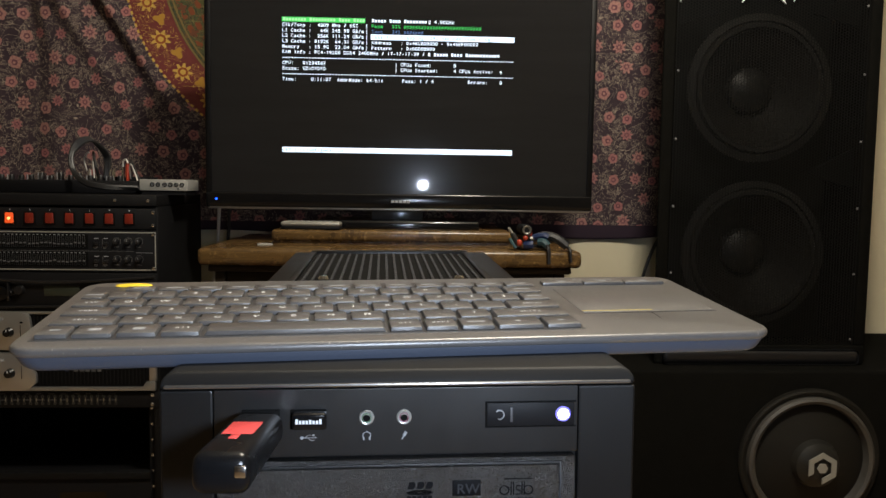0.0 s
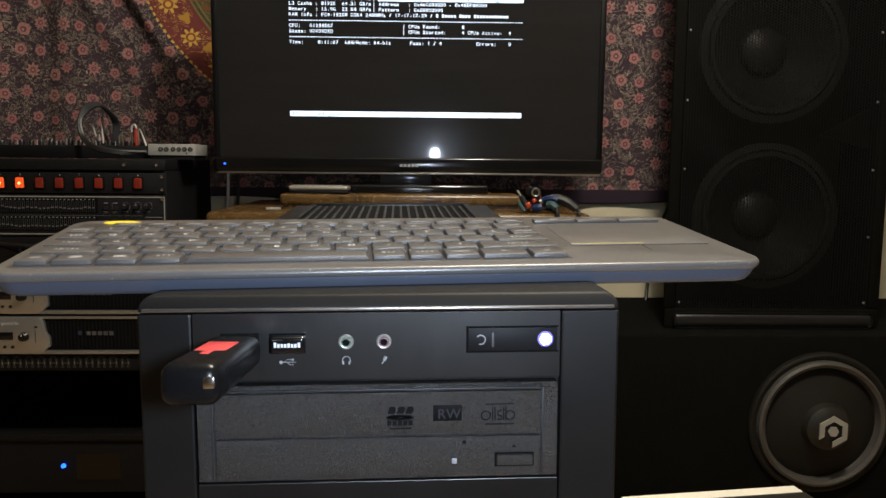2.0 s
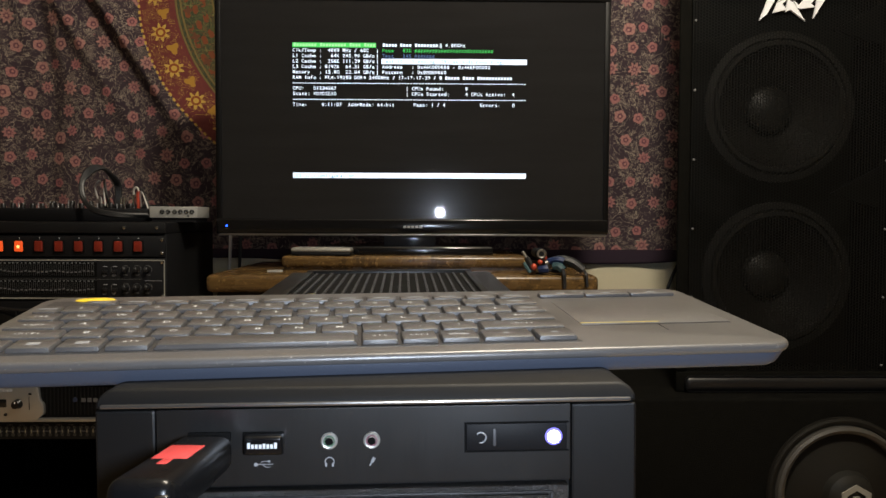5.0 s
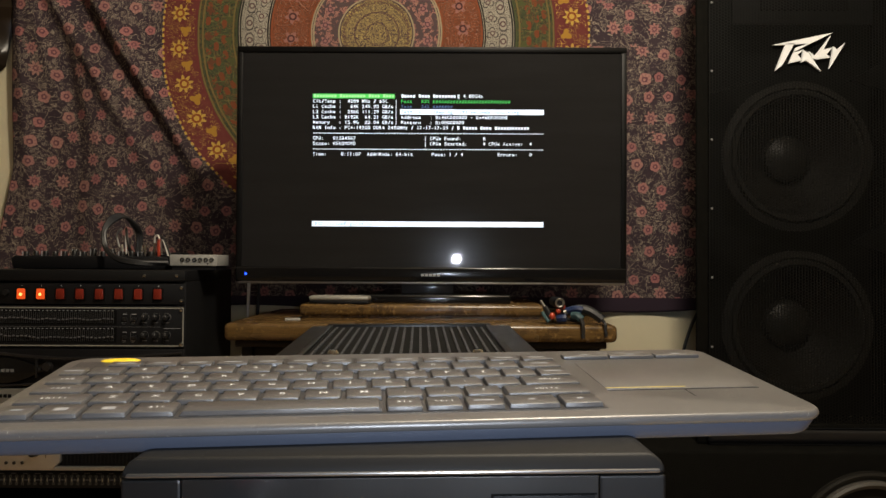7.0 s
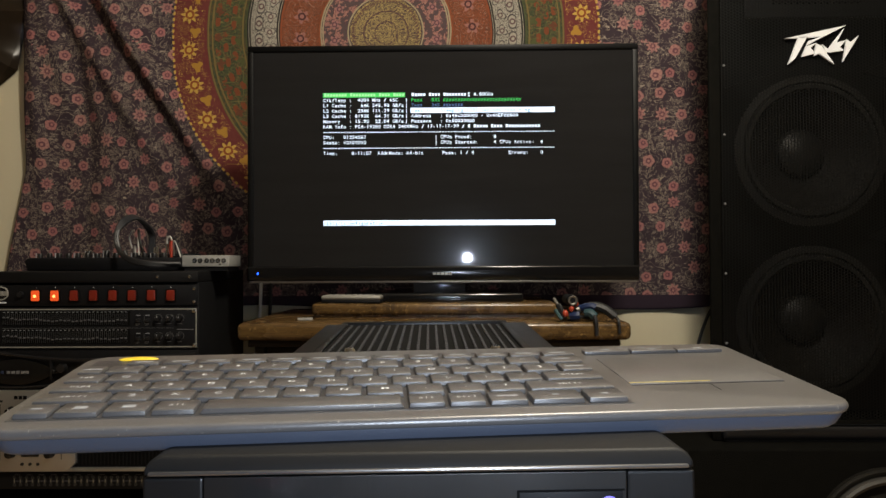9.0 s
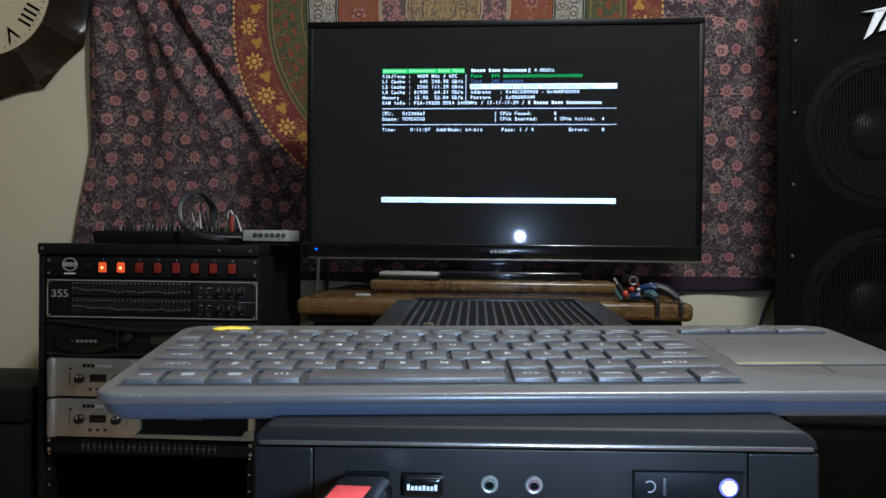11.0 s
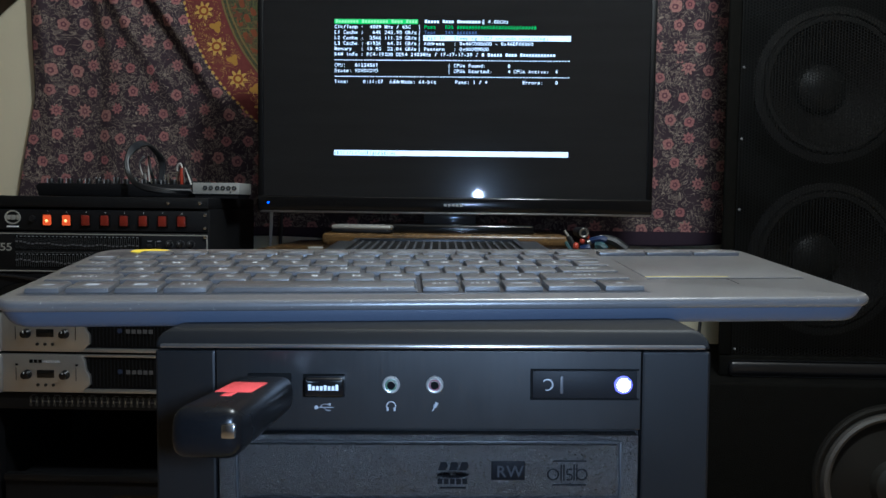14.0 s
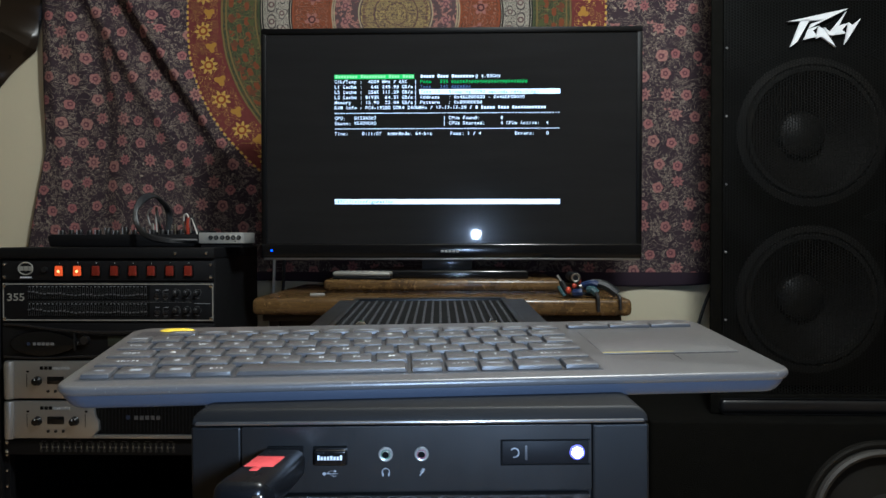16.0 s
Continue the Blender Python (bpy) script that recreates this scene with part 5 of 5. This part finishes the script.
def dark_amp():
    t = unit("dark_amplifier", "black rack amplifier with a curved front and small knobs", "amplifier", 0.5745)
    h = 0.082
    part("front_plate", box(-0.2405, 0.2405, -0.004, 0.004, 0, h, 0.001), panel_black, t)
    part("chassis", box(-0.215, 0.215, 0.004, 0.3, 0.002, h - 0.002), panel_black, t)
    b = lathe([(0, 0.012), (0.9, 0.010), (1.0, 0.003), (1.0, 0)], "Y", 48)
    for v in b.verts:
        squeeze = 1 - 0.45 * max(0.0, v.co.x) ** 1.5
        v.co.x, v.co.z = v.co.x * 0.084 - 0.142, v.co.z * 0.030 * squeeze + 0.037
    part("curved_badge", b, gloss_black, t, "curved gloss black badge")
    part("brow", tube([(-0.236, -0.004, 0.079), (-0.19, -0.008, 0.077), (-0.10, -0.012, 0.068), (0.0, -0.012, 0.063), (0.12, -0.010, 0.066), (0.236, -0.004, 0.074)], 0.0030, None, 8, 6), black_plastic, t, "curved black brow over the front")
    part("foot_ridge", tube([(-0.236, -0.004, 0.008), (-0.15, -0.009, 0.005), (-0.02, -0.009, 0.010), (0.236, -0.004, 0.008)], 0.0025, None, 8, 6), black_plastic, t)
    m = bmesh.new()
    for i in range(5):
        box(-0.166 + i * 0.0100, -0.159 + i * 0.0100, -0.0135, -0.012, 0.034, 0.0400, bm=m)
    part("maker_mark", m, fader_grey, t, "faint grey maker's mark", False)
    part("maker_dot", lathe([(0, 0.0136), (0.0035, 0.0134), (0.0035, 0.012)], "Y", 16, (-0.176, 0, 0.037)), dark_blue_print, t)
    part("display", box(0.0, 0.075, -0.0055, -0.004, 0.032, 0.054, 0.001), display_green, t, "dim green display")
    for x in (-0.05, 0.1, 0.15):
        part("knob", lathe([(0, 0.016), (0.009, 0.015), (0.011, 0.004), (0.012, 0.003)], "Y", 24, (x, 0, 0.045)), black_plastic, t)
    part("handle_bar", box(-0.075, -0.071, -0.012, -0.004, 0.022, 0.062, 0.001), black_plastic, t)


def silver_amp(z):
    t = unit("silver_amplifier", "silver and black rack amplifier with twin knobs, in the rack", "amplifier", z)
    tagged(t, group="silver amplifiers in the rack")
    h = 0.0850
    part("chassis", box(-0.215, 0.215, 0.004, 0.3, 0.002, h - 0.002), panel_black, t)
    part("front_plate", box(-0.232, 0.2385, -0.003, 0.006, 0.001, h, 0.001), panel_black, t)
    out = [(-0.230, 0.002), (-0.230, h)]
    out += [(-0.050, h), (-0.036, h - 0.004), (-0.029, h - 0.012), (-0.026, 0.050), (-0.018, 0.040), (-0.017, 0.020), (-0.029, 0.010), (-0.038, 0.002)]
    part("silver_panel", prism(out, -0.013, -0.002, 0.003), silver, t, "silver control panel")
    part("silver_strip", prism([(-0.045, 0.002), (0.236, 0.002), (0.236, 0.022), (0.216, 0.022), (0.208, 0.010), (-0.03, 0.010)], -0.011, -0.002, 0.0015), silver, t, "silver lower strip")
    part("silver_strip", box(-0.06, 0.236, -0.009, -0.002, h - 0.006, h, 0.0015), silver, t)
    part("silver_end", box(0.222, 0.2385, -0.010, -0.002, 0.0225, h - 0.0062, 0.002), silver, t)
    part("handle_edge", lathe([(0, 0.043), (0.010, 0.041), (0.0115, 0.036), (0.0115, -0.036), (0.010, -0.041), (0, -0.043)], "Z", 20, (-0.221, -0.010, h / 2)), silver, t)
    part("grille", box(-0.026, 0.215, -0.005, -0.002, 0.014, h - 0.009), deep_black, t)
    for i in range(30):
        part("grille_rib", box(-0.024 + i * 0.008, -0.0215 + i * 0.008, -0.0062, -0.005, 0.015, h - 0.010), panel_black, t)
    for x in (-0.156, -0.072):
        k = part("knob", lathe([(0, 0.026), (0.0080, 0.0252), (0.0095, 0.016), (0.0105, 0.0135), (0.0105, 0.012)], "Y", 28, (x, 0, 0.041)), gloss_black, t)
        part("pointer", box(x - 0.0007, x + 0.0007, -0.0265, -0.0256, 0.044, 0.0485), print_white, k)
    part("display", box(-0.134, -0.096, -0.0145, -0.012, 0.034, 0.051, 0.001), gloss_black, t)
    for x in (-0.132, -0.115, -0.098):
        part("button", lathe([(0, 0.0155), (0.0032, 0.015), (0.0036, 0.012)], "Y", 16, (x, 0, 0.0185)), black_plastic, t)
    for x in (-0.180, -0.048):
        part("scale_mark", box(x - 0.0006, x + 0.0006, -0.0136, -0.0128, 0.028, 0.056), dark_print, t, "", False)
        part("scale_mark", box(x - 0.0010, x + 0.0050, -0.0136, -0.0128, 0.0600, 0.0640), dark_print, t, "", False)
    for i in range(7):
        part("model_mark", box(-0.150 + i * 0.0098, -0.1425 + i * 0.0098, -0.0137, -0.0129, 0.066, 0.0732 - 0.001 * (i > 2)), dark_print if i < 3 else print_grey, t, "", False)
    part("maker_dot", lathe([(0, 0.0078), (0.0050, 0.0076), (0.0050, 0.006)], "Y", 16, (0.046, 0, 0.048)), dark_blue_print, t)
    for i in range(5):
        part("maker_mark", box(0.060 + i * 0.0125, 0.0685 + i * 0.0125, -0.0075, -0.006, 0.043, 0.0515), fader_cap, t, "", False)


def patch_bay():
    t = unit("patch_bay", "black patch bay with two rows of sockets, in the rack", "patch bay", 0.3645)
    part("front_plate", box(-0.2405, 0.2405, -0.003, 0.004, 0, 0.0345, 0.0008), panel_black, t)
    part("chassis", box(-0.215, 0.215, 0.004, 0.1, 0.002, 0.032), panel_black, t)
    for i in range(24):
        x = -0.154 + i * 0.0131
        for z in (0.0095, 0.0245):
            part("socket", lathe([(0.0016, -0.001), (0.0019, 0.0044), (0.0029, 0.0044), (0.0033, 0.003)], "Y", 12, (x, 0, z)), socket_dark, t)
        part("tick", box(x - 0.0008, x + 0.0008, -0.0037, -0.003, 0.0135, 0.0205), socket_grey, t, "", False)
        if i % 2:
            part("tick", box(x - 0.0128, x - 0.0010, -0.0036, -0.003, 0.0300, 0.0308), track_grey, t, "", False)
    for i in range(12):
        x = -0.147 + i * 0.0262
        part("label_strip", box(x - 0.010, x + 0.010, -0.0036, -0.003, 0.0160, 0.0180), print_dim, t, "", False)
    for x in (-0.233, 0.226):
        for z in (0.007, 0.027):
            part("mounting_screw", lathe([(0, 0.005), (0.003, 0.004), (0.0042, 0.003)], "Y", 12, (x, 0, z)), chrome, t)


def low_unit():
    t = unit("power_conditioner", "black rack unit with a blue light, low in the rack", "rack unit", 0.085)
    part("front_plate", box(-0.2185, 0.2185, 0.004, 0.012, 0, 0.12, 0.0008), panel_black, t)
    part("chassis", box(-0.21, 0.21, 0.012, 0.3, 0.0, 0.118), panel_black, t)
    part("vent", box(0.02, 0.12, 0.0025, 0.004, 0.03, 0.09), tag_board, t)
    part("shelf_lip", box(-0.2185, 0.2185, -0.002, 0.02, 0.1205, 0.135, 0.001), rack_black, t)
    part("unit_light", lathe([(0, 0.003), (0.004, 0.002), (0.005, -0.004)], "Y", 16, (-0.008, 0, 0.062)), led_blue, t, "bright blue light")


RYAW = 0.8
display_green = plain("dim_display", (0.03, 0.035, 0.025), 0.3, relief=0.0)
socket_dark = plain("dark_socket", (0.05, 0.048, 0.04), 0.4, 0.3, relief=0.0)
socket_grey = plain("nickel_socket", (0.30, 0.28, 0.20), 0.35, 0.6, relief=0.0)
dark_blue_print = plain("dark_blue_print", (0.02, 0.03, 0.07), 0.5, relief=0.0)
rack(), power_panel(), equalizer(), dark_amp(), silver_amp(0.4890), silver_amp(0.4010), patch_bay(), low_unit()


def mixer():
    t = thing("mixing_console", "small black mixer with rows of knobs on top of the rack", "mixer", pose(-0.778, 1.50, RTOP, 0, 0, 1))
    part("console", prism([(-0.176, 0.001), (0.165, 0.001), (0.172, 0.014), (0.168, 0.030), (-0.172, 0.030), (-0.182, 0.024)], -0.06, 0.10, 0.003), panel_black, t)
    for i in range(14):
        for j in range(3):
            x = -0.153 + i * 0.0215
            top = 0.040 + (0.007 if j == 2 else 0.0) + (0.001 if i % 3 else 0.0)
            if j == 0 or (j == 2 and i in (3, 5, 7, 9)):
                kn = part("knob", lathe([(0, top), (0.0050, top), (0.0058, top - 0.0016), (0.0062, 0.030)], "Z", 14, (x, -0.046 + j * 0.05, 0)), black_plastic, t)
                if i % 2 == 0 or j == 2:
                    part("knob_line", box(x - 0.0064, x - 0.0050, -0.0532 + j * 0.05, -0.0512 + j * 0.05, 0.030, top), print_grey, kn)
    part("socket_bank", box(0.03, 0.168, 0.03, 0.095, 0.029, 0.040, 0.002), panel_black, t)
    t = thing("cable_loop", "coil of black audio cables plugged into the mixer", "cables", pose(-0.705, 1.47, RTOP))
    for k in range(4):
        o = 0.0030 * k
        part("cable", tube([(0.004 + o, 0.03, 0.036), (0.006 + o, 0.028, 0.082), (-0.002 + o, 0.0, 0.112 - o * 0.5), (-0.016 + o, -0.02, 0.124 - o * 0.6), (-0.036 + o * 0.7, -0.03, 0.112 - o), (-0.044 + o * 0.5, -0.04, 0.082), (-0.034 + o * 0.5, -0.05, 0.048), (0.0, -0.07, 0.022 + o * 0.7), (0.05, -0.072, 0.012 + o * 0.7), (0.105, -0.04 - o, 0.012 + o * 0.5)], 0.0040), cable_black, t)
    for x, mat in ((-0.030, cable_white), (-0.012, chrome), (0.016, chrome), (0.024, chrome)):
        part("plug", lathe([(0, 0.058), (0.0022, 0.056), (0.0034, 0.048), (0.0034, 0.030)], "Z", 12, (x, 0.03, 0)), mat, t)
    part("white_cable", tube([(-0.036, 0.03, 0.052), (-0.038, 0.02, 0.076), (-0.028, 0.01, 0.090), (-0.022, 0.01, 0.093)], 0.0018), cable_white, t)
    part("white_cable", tube([(-0.020, 0.03, 0.036), (-0.020, 0.025, 0.066), (-0.017, 0.02, 0.094)], 0.0018), cable_white, t)
    part("cable", tube([(-0.017, 0.02, 0.094), (-0.012, 0.01, 0.086), (-0.004, 0.0, 0.060), (-0.002, 0.01, 0.036)], 0.003), cable_black, t)
    t = thing("red_plug", "red audio plug with a thin white lead", "plug", pose(-0.649, 1.50, RTOP))
    part("plug_body", lathe([(0, 0.074), (0.0034, 0.071), (0.0052, 0.062), (0.0052, 0.046), (0.0040, 0.036), (0.0040, 0.030)], "Z", 16), orange_plastic, t)
    part("plug_body", lathe([(0, 0.064), (0.0024, 0.062), (0.0032, 0.054), (0.0032, 0.030)], "Z", 16, (-0.012, 0.004, 0)), chrome, t)
    part("plug_lead", tube([(-0.012, 0.004, 0.062), (-0.010, 0.0, 0.074), (-0.002, -0.004, 0.079), (0.003, -0.006, 0.070)], 0.0020), cable_white, t)
    part("plug_lead", tube([(0.006, 0.0, 0.034), (0.006, -0.004, 0.064), (0.014, -0.012, 0.066), (0.026, -0.026, 0.046), (0.034, -0.034, 0.030)], 0.0018), cable_white, t)
    part("plug_lead", tube([(0.004, 0.0, 0.078), (0.014, -0.010, 0.072), (0.026, -0.022, 0.052), (0.036, -0.030, 0.034)], 0.0022), cable_black, t)
    t = thing("interface_box", "small light grey audio box with sockets, on the rack", "audio box", pose(-0.534, 1.46, RTOP, 0, 0, 1))
    part("shell", box(-0.062, 0.042, -0.04, 0.06, 0.009, 0.034, 0.0015), grey_plastic, t)
    part("foot", box(-0.058, 0.038, -0.036, 0.055, 0.0, 0.0092), panel_black, t)
    for i in range(6):
        part("socket", lathe([(0, 0.0385), (0.0028, 0.0385), (0.0032, 0.043), (0.0046, 0.042), (0.005, 0.0395)], "Y", 16, (-0.034 + i * 0.0125 + (0.002 if i > 1 else 0), 0, 0.0225)), panel_black, t)
    part("socket", lathe([(0, 0.0405), (0.0018, 0.0405), (0.002, 0.0395)], "Y", 12, (0.022, 0, 0.0135)), panel_black, t)


mixer()


# ---- loudspeakers ----
def woofer(t, x, z, r, y, deep, ring=None):
    w = part("woofer_frame", lathe([(r * 1.10, 0.0), (r * 1.10, 0.006), (r * 1.0, 0.009), (r * 0.98, 0.0)], "Y", 64, (x, y, z)), ring or cone_paper, t)
    part("surround", lathe([(r * 0.985, 0.004), (r * 0.95, 0.012), (r * 0.90, 0.012), (r * 0.865, 0.0)], "Y", 64, (x, y, z)), ring or cone_edge, w)
    part("cone", lathe([(r * 0.865, 0.0), (r * 0.6, -deep * 0.55), (r * 0.36, -deep)], "Y", 64, (x, y, z)), cone_paper, w)
    part("dust_cap", lathe([(r * 0.37, -deep), (r * 0.33, -deep + r * 0.11), (r * 0.2, -deep + r * 0.20), (0, -deep + r * 0.23)], "Y", 48, (x, y, z)), dust_cap, w)
    return w


def loudspeaker():
    t = thing("loudspeaker", "tall black two-woofer loudspeaker with a perforated steel grille", "loudspeaker", pose(0.8305, 1.445, 0.4420, 0, 0, SPK_YAW))
    w, h = 0.2545, 1.242
    def taper(bm):
        for v in bm.verts:
            if v.co.y > 0.02:
                v.co.x *= 1 - 0.62 * (v.co.y - 0.02) / 0.38
        return bm

    for s in (-1, 1):
        part("side", taper(box(min(s * (w - 0.028), s * w), max(s * (w - 0.028), s * w), 0.0, 0.40, 0.0462, h, 0.006)), carpet_black, t)
    part("top", taper(box(-w + 0.0282, w - 0.0282, 0.0, 0.40, h - 0.02, h, 0.004)), carpet_black, t)
    part("bottom", taper(box(-w + 0.002, w - 0.002, 0.0, 0.40, 0.0, 0.046, 0.004)), carpet_black, t)
    part("base_lip", box(-w + 0.020, w - 0.020, -0.014, 0.0, 0.002, 0.037, 0.012, 4), black_plastic, t, "black plastic lip along the base")
    part("back", taper(box(-w + 0.0202, w - 0.0202, 0.385, 0.398, 0.0302, h - 0.0202)), carpet_black, t)
    part("baffle", box(-w + 0.062, w - 0.062, 0.108, 0.12, 0.0302, h - 0.0202), deep_black, t)
    for z in (0.260, 0.648):
        woofer(t, -0.0135, z, 0.156, 0.040, 0.06, dark_surround)
    part("horn", prism([(-0.16, 0.95), (0.16, 0.95), (0.16, 1.18), (-0.16, 1.18)], 0.030, 0.040, 0.004), panel_black, t)
    part("horn_throat", box(-0.10, 0.10, 0.026, 0.03, 0.98, 1.14, 0.002), deep_black, t)
    part("grille", box(-w + 0.029, w - 0.029, 0.0045, 0.0060, 0.047, h - 0.022), grille_steel, t, "perforated black steel grille")
    for s in (-1, 1):
        for k in range(8):
            part("grille_screw", lathe([(0, 0.003), (0.0022, 0.002), (0.003, 0)], "Y", 10, (s * (w - 0.036), 0.0045, 0.06 + k * 0.155)), fader_grey, t)
        for z in (0.48, 0.85):
            part("grille_brace", prism([(s * 0.10, z - 0.03), (s * 0.21, z - 0.06), (s * 0.21, z + 0.03)], 0.02, 0.03), deep_black, t)
    # maker's mark: plain angular blades
    b = bmesh.new()
    for blade in (((-82, 14), (56, 43), (0, 18), (-47, 15)), ((0, 18), (56, 43), (-11, 10), (-34, -3), (-29, 8)), ((-52, 17), (-32, 18), (-60, -32), (-76, -45)), ((-35, -4), (-11, 4), (-25, -8), (-15, -21), (-45, -28)), ((-12, 2), (0, -4), (28, -46), (-6, -21), (-17, -26)), ((1, 0), (14, -11), (51, 36), (22, -19), (9, -17)), ((34, 4), (55, 9), (41, -7), (50, -14), (23, -18)), ((56, 11), (65, 4), (84, 20), (47, -40), (53, -11))):
        prism([(-0.0045 + x * 0.00098, 0.8785 + z * 0.00098) for x, z in blade], -0.004, 0.002, 0.0, b)
    part("maker_mark", b, print_white, t, "white angular maker's mark", False)


SPK_YAW = 0.0
loudspeaker()


def subwoofer():
    t = thing("subwoofer", "low black carpeted subwoofer box on the floor, under the loudspeaker", "subwoofer", pose(0.956, 1.38, 0))
    w, h = 0.53, 0.4415
    b = box(-w, w, 0.0, 0.48, 0.0, h, 0.008, 3)
    part("enclosure", b, carpet_black, t)
    wf = woofer(t, -0.032, 0.237, 0.150, -0.001, -0.028, None)
    part("outer_ring", lathe([(0.163, 0.0), (0.163, 0.010), (0.158, 0.013), (0.150, 0.011), (0.1485, 0.0)], "Y", 64, (-0.032, 0, 0.237)), cone_paper, wf)
    part("trim_ring", lathe([(0.1475, 0.010), (0.146, 0.020), (0.140, 0.024), (0.133, 0.020), (0.130, 0.008)], "Y", 64, (-0.032, 0, 0.237)), cone_edge, wf, "grey rubber surround ring")
    b = bmesh.new()
    R, r = 0.036, 0.023
    for k in range(6):
        a0, a1 = radians(30 + 60 * k), radians(90 + 60 * k)
        if k == 3:
            continue
        prism([(R * math.cos(a0), R * math.sin(a0)), (R * math.cos(a1), R * math.sin(a1)), (r * math.cos(a1), r * math.sin(a1)), (r * math.cos(a0), r * math.sin(a0))], 0, 0.003, 0.0, b)
    lathe([(0, 0.0), (0.012, 0.0), (0.012, -0.003), (0, -0.003)], "Y", 6, (0, 0, 0), b)
    bmesh.ops.translate(b, vec=(-0.032, -0.066, 0.237), verts=b.verts)
    part("maker_mark", b, emblem_grey, wf, "pale six-sided maker's mark", False)


subwoofer()
cb = thing("speaker_cable", "black cable hanging down the wall to the subwoofer", "cable", pose(0.66, 1.83, 0.43))
part("cable", tube([(0.12, 0.0, 0.40), (0.08, 0.015, 0.33), (0.045, 0.02, 0.27), (0.018, 0.02, 0.20), (0.0, 0.015, 0.13), (-0.012, 0.0, 0.05), (-0.02, -0.02, 0.006)], 0.0045), cable_black, cb)


# ---- wall clock ----
def clock():
    t = thing("wall_clock", "large wall clock with a cream face and a dark fluted rim", "clock", pose(-1.50, 1.868, 1.545))
    b = bmesh.new()
    n = 24
    rings = [(0.185, -0.030), (0.20, -0.045), (0.30, -0.030), (0.312, -0.006), (0.300, 0.0)]
    vs = []
    for r, y in rings:
        ring = []
        for i in range(n * 4):
            a = 6.28318 * i / (n * 4)
            dip = abs(math.sin(a * 6))
            rr = r * (1.03 - (0.055 * dip if r > 0.25 else 0))
            yy = y + (0.016 * dip if r > 0.19 else 0) * (y < -0.01)
            ring.append(b.verts.new((rr * math.cos(a), yy, rr * math.sin(a))))
        vs.append(ring)
    for p, q in zip(vs, vs[1:]):
        for i in range(n * 4):
            j = (i + 1) % (n * 4)
            b.faces.new((p[i], p[j], q[j], q[i]))
    bmesh.ops.recalc_face_normals(b, faces=b.faces)
    part("rim", b, clock_wood, t, "dark fluted rim")
    part("face", lathe([(0, 0.026), (0.187, 0.026), (0.187, 0.0)], "Y", 64), clock_paper, t, "aged cream face")
    for k in range(12):
        a = radians(90 - 30 * k)
        m = pose(0.142 * math.cos(a), -0.0268, 0.142 * math.sin(a)) @ Matrix.Rotation(-a + radians(90), 4, "Y") @ FRONT
        txt = ("XII", "I", "II", "III", "IIII", "V", "VI", "VII", "VIII", "IX", "X", "XI")[k]
        part("numeral", lettering(txt, m @ Matrix.Translation((-0.0085 * len(txt) , -0.018, 0)), 0.046, 0.017), dark_print, t, "", False)
    for k in range(60):
        a = radians(6 * k)
        bm = box(-0.001, 0.001, -0.0266, -0.0262, 0.168, 0.176)
        bmesh.ops.transform(bm, matrix=Matrix.Rotation(a, 4, "Y"), verts=bm.verts)
        part("minute_mark", bm, dark_print, t, "", False)
    for length, a in ((0.10, 200), (0.14, 320)):
        bm = prism([(-0.004, -0.02), (0.004, -0.02), (0.0015, length), (-0.0015, length)], -0.031, -0.029)
        bmesh.ops.transform(bm, matrix=Matrix.Rotation(radians(a), 4, "Y"), verts=bm.verts)
        part("clock_hand", bm, dark_print, t)


clock_wood = plain("dark_bronzed_wood", (0.018, 0.012, 0.007), 0.30, grain=90, relief=0.15, vary=0.5, blotch=7)
clock_paper = plain("aged_clock_paper", (0.62, 0.52, 0.34), 0.7, grain=30, relief=0.05, vary=0.2, blotch=9)
clock()


# ---- cables on the floor ----
def floor_cables():
    for k, pts in enumerate(([(-1.25, 0.98, 0.004), (-0.89, 1.20, 0.004), (-0.75, 1.27, 0.004), (-0.62, 1.31, 0.004), (-0.4, 1.30, 0.004)], [(-1.2, 1.12, 0.004), (-0.92, 1.29, 0.004), (-0.78, 1.345, 0.004), (-0.66, 1.33, 0.004), (-0.45, 1.2, 0.004)], [(-1.2, 0.85, 0.03), (-1.0, 1.0, 0.008), (-0.86, 0.985, 0.008), (-0.76, 0.93, 0.012), (-0.6, 0.80, 0.028)],
                             [(-1.1, 1.25, 0.006), (-0.9, 1.17, 0.006), (-0.98, 1.03, 0.008), (-1.15, 0.95, 0.008)])):
        c = thing("floor_cable", "black cable lying loose on the carpet", "cable", group="loose cables on the carpet")
        part("cable", tube(pts, 0.0034), cable_black, c)
    for x, y in ((-0.49, 1.62), (-0.46, 1.60)):
        c = thing("hanging_cable", "pale cable hanging behind the television", "cable", group="cables behind the television")
        part("cable", tube([(x + 0.02, y, 0.82), (x + 0.01, y + 0.02, 0.70), (x - 0.01, y + 0.02, 0.5), (x, y, 0.3), (x, y + 0.01, 0.006)], 0.004), cable_white if x < -0.47 else cable_black, c)


floor_cables()


# ---- dark case beside the rack ----
def side_case():
    t = thing("road_case", "low dark road case standing beside the rack", "case", pose(-1.27, 1.33, 0))
    part("case_lid", box(-0.22, 0.22, 0.0, 0.26, 0.43, 0.504, 0.006), rack_black, t)
    part("case_body", box(-0.215, 0.215, 0.005, 0.255, 0.0, 0.426, 0.006), rack_black, t)


side_case()
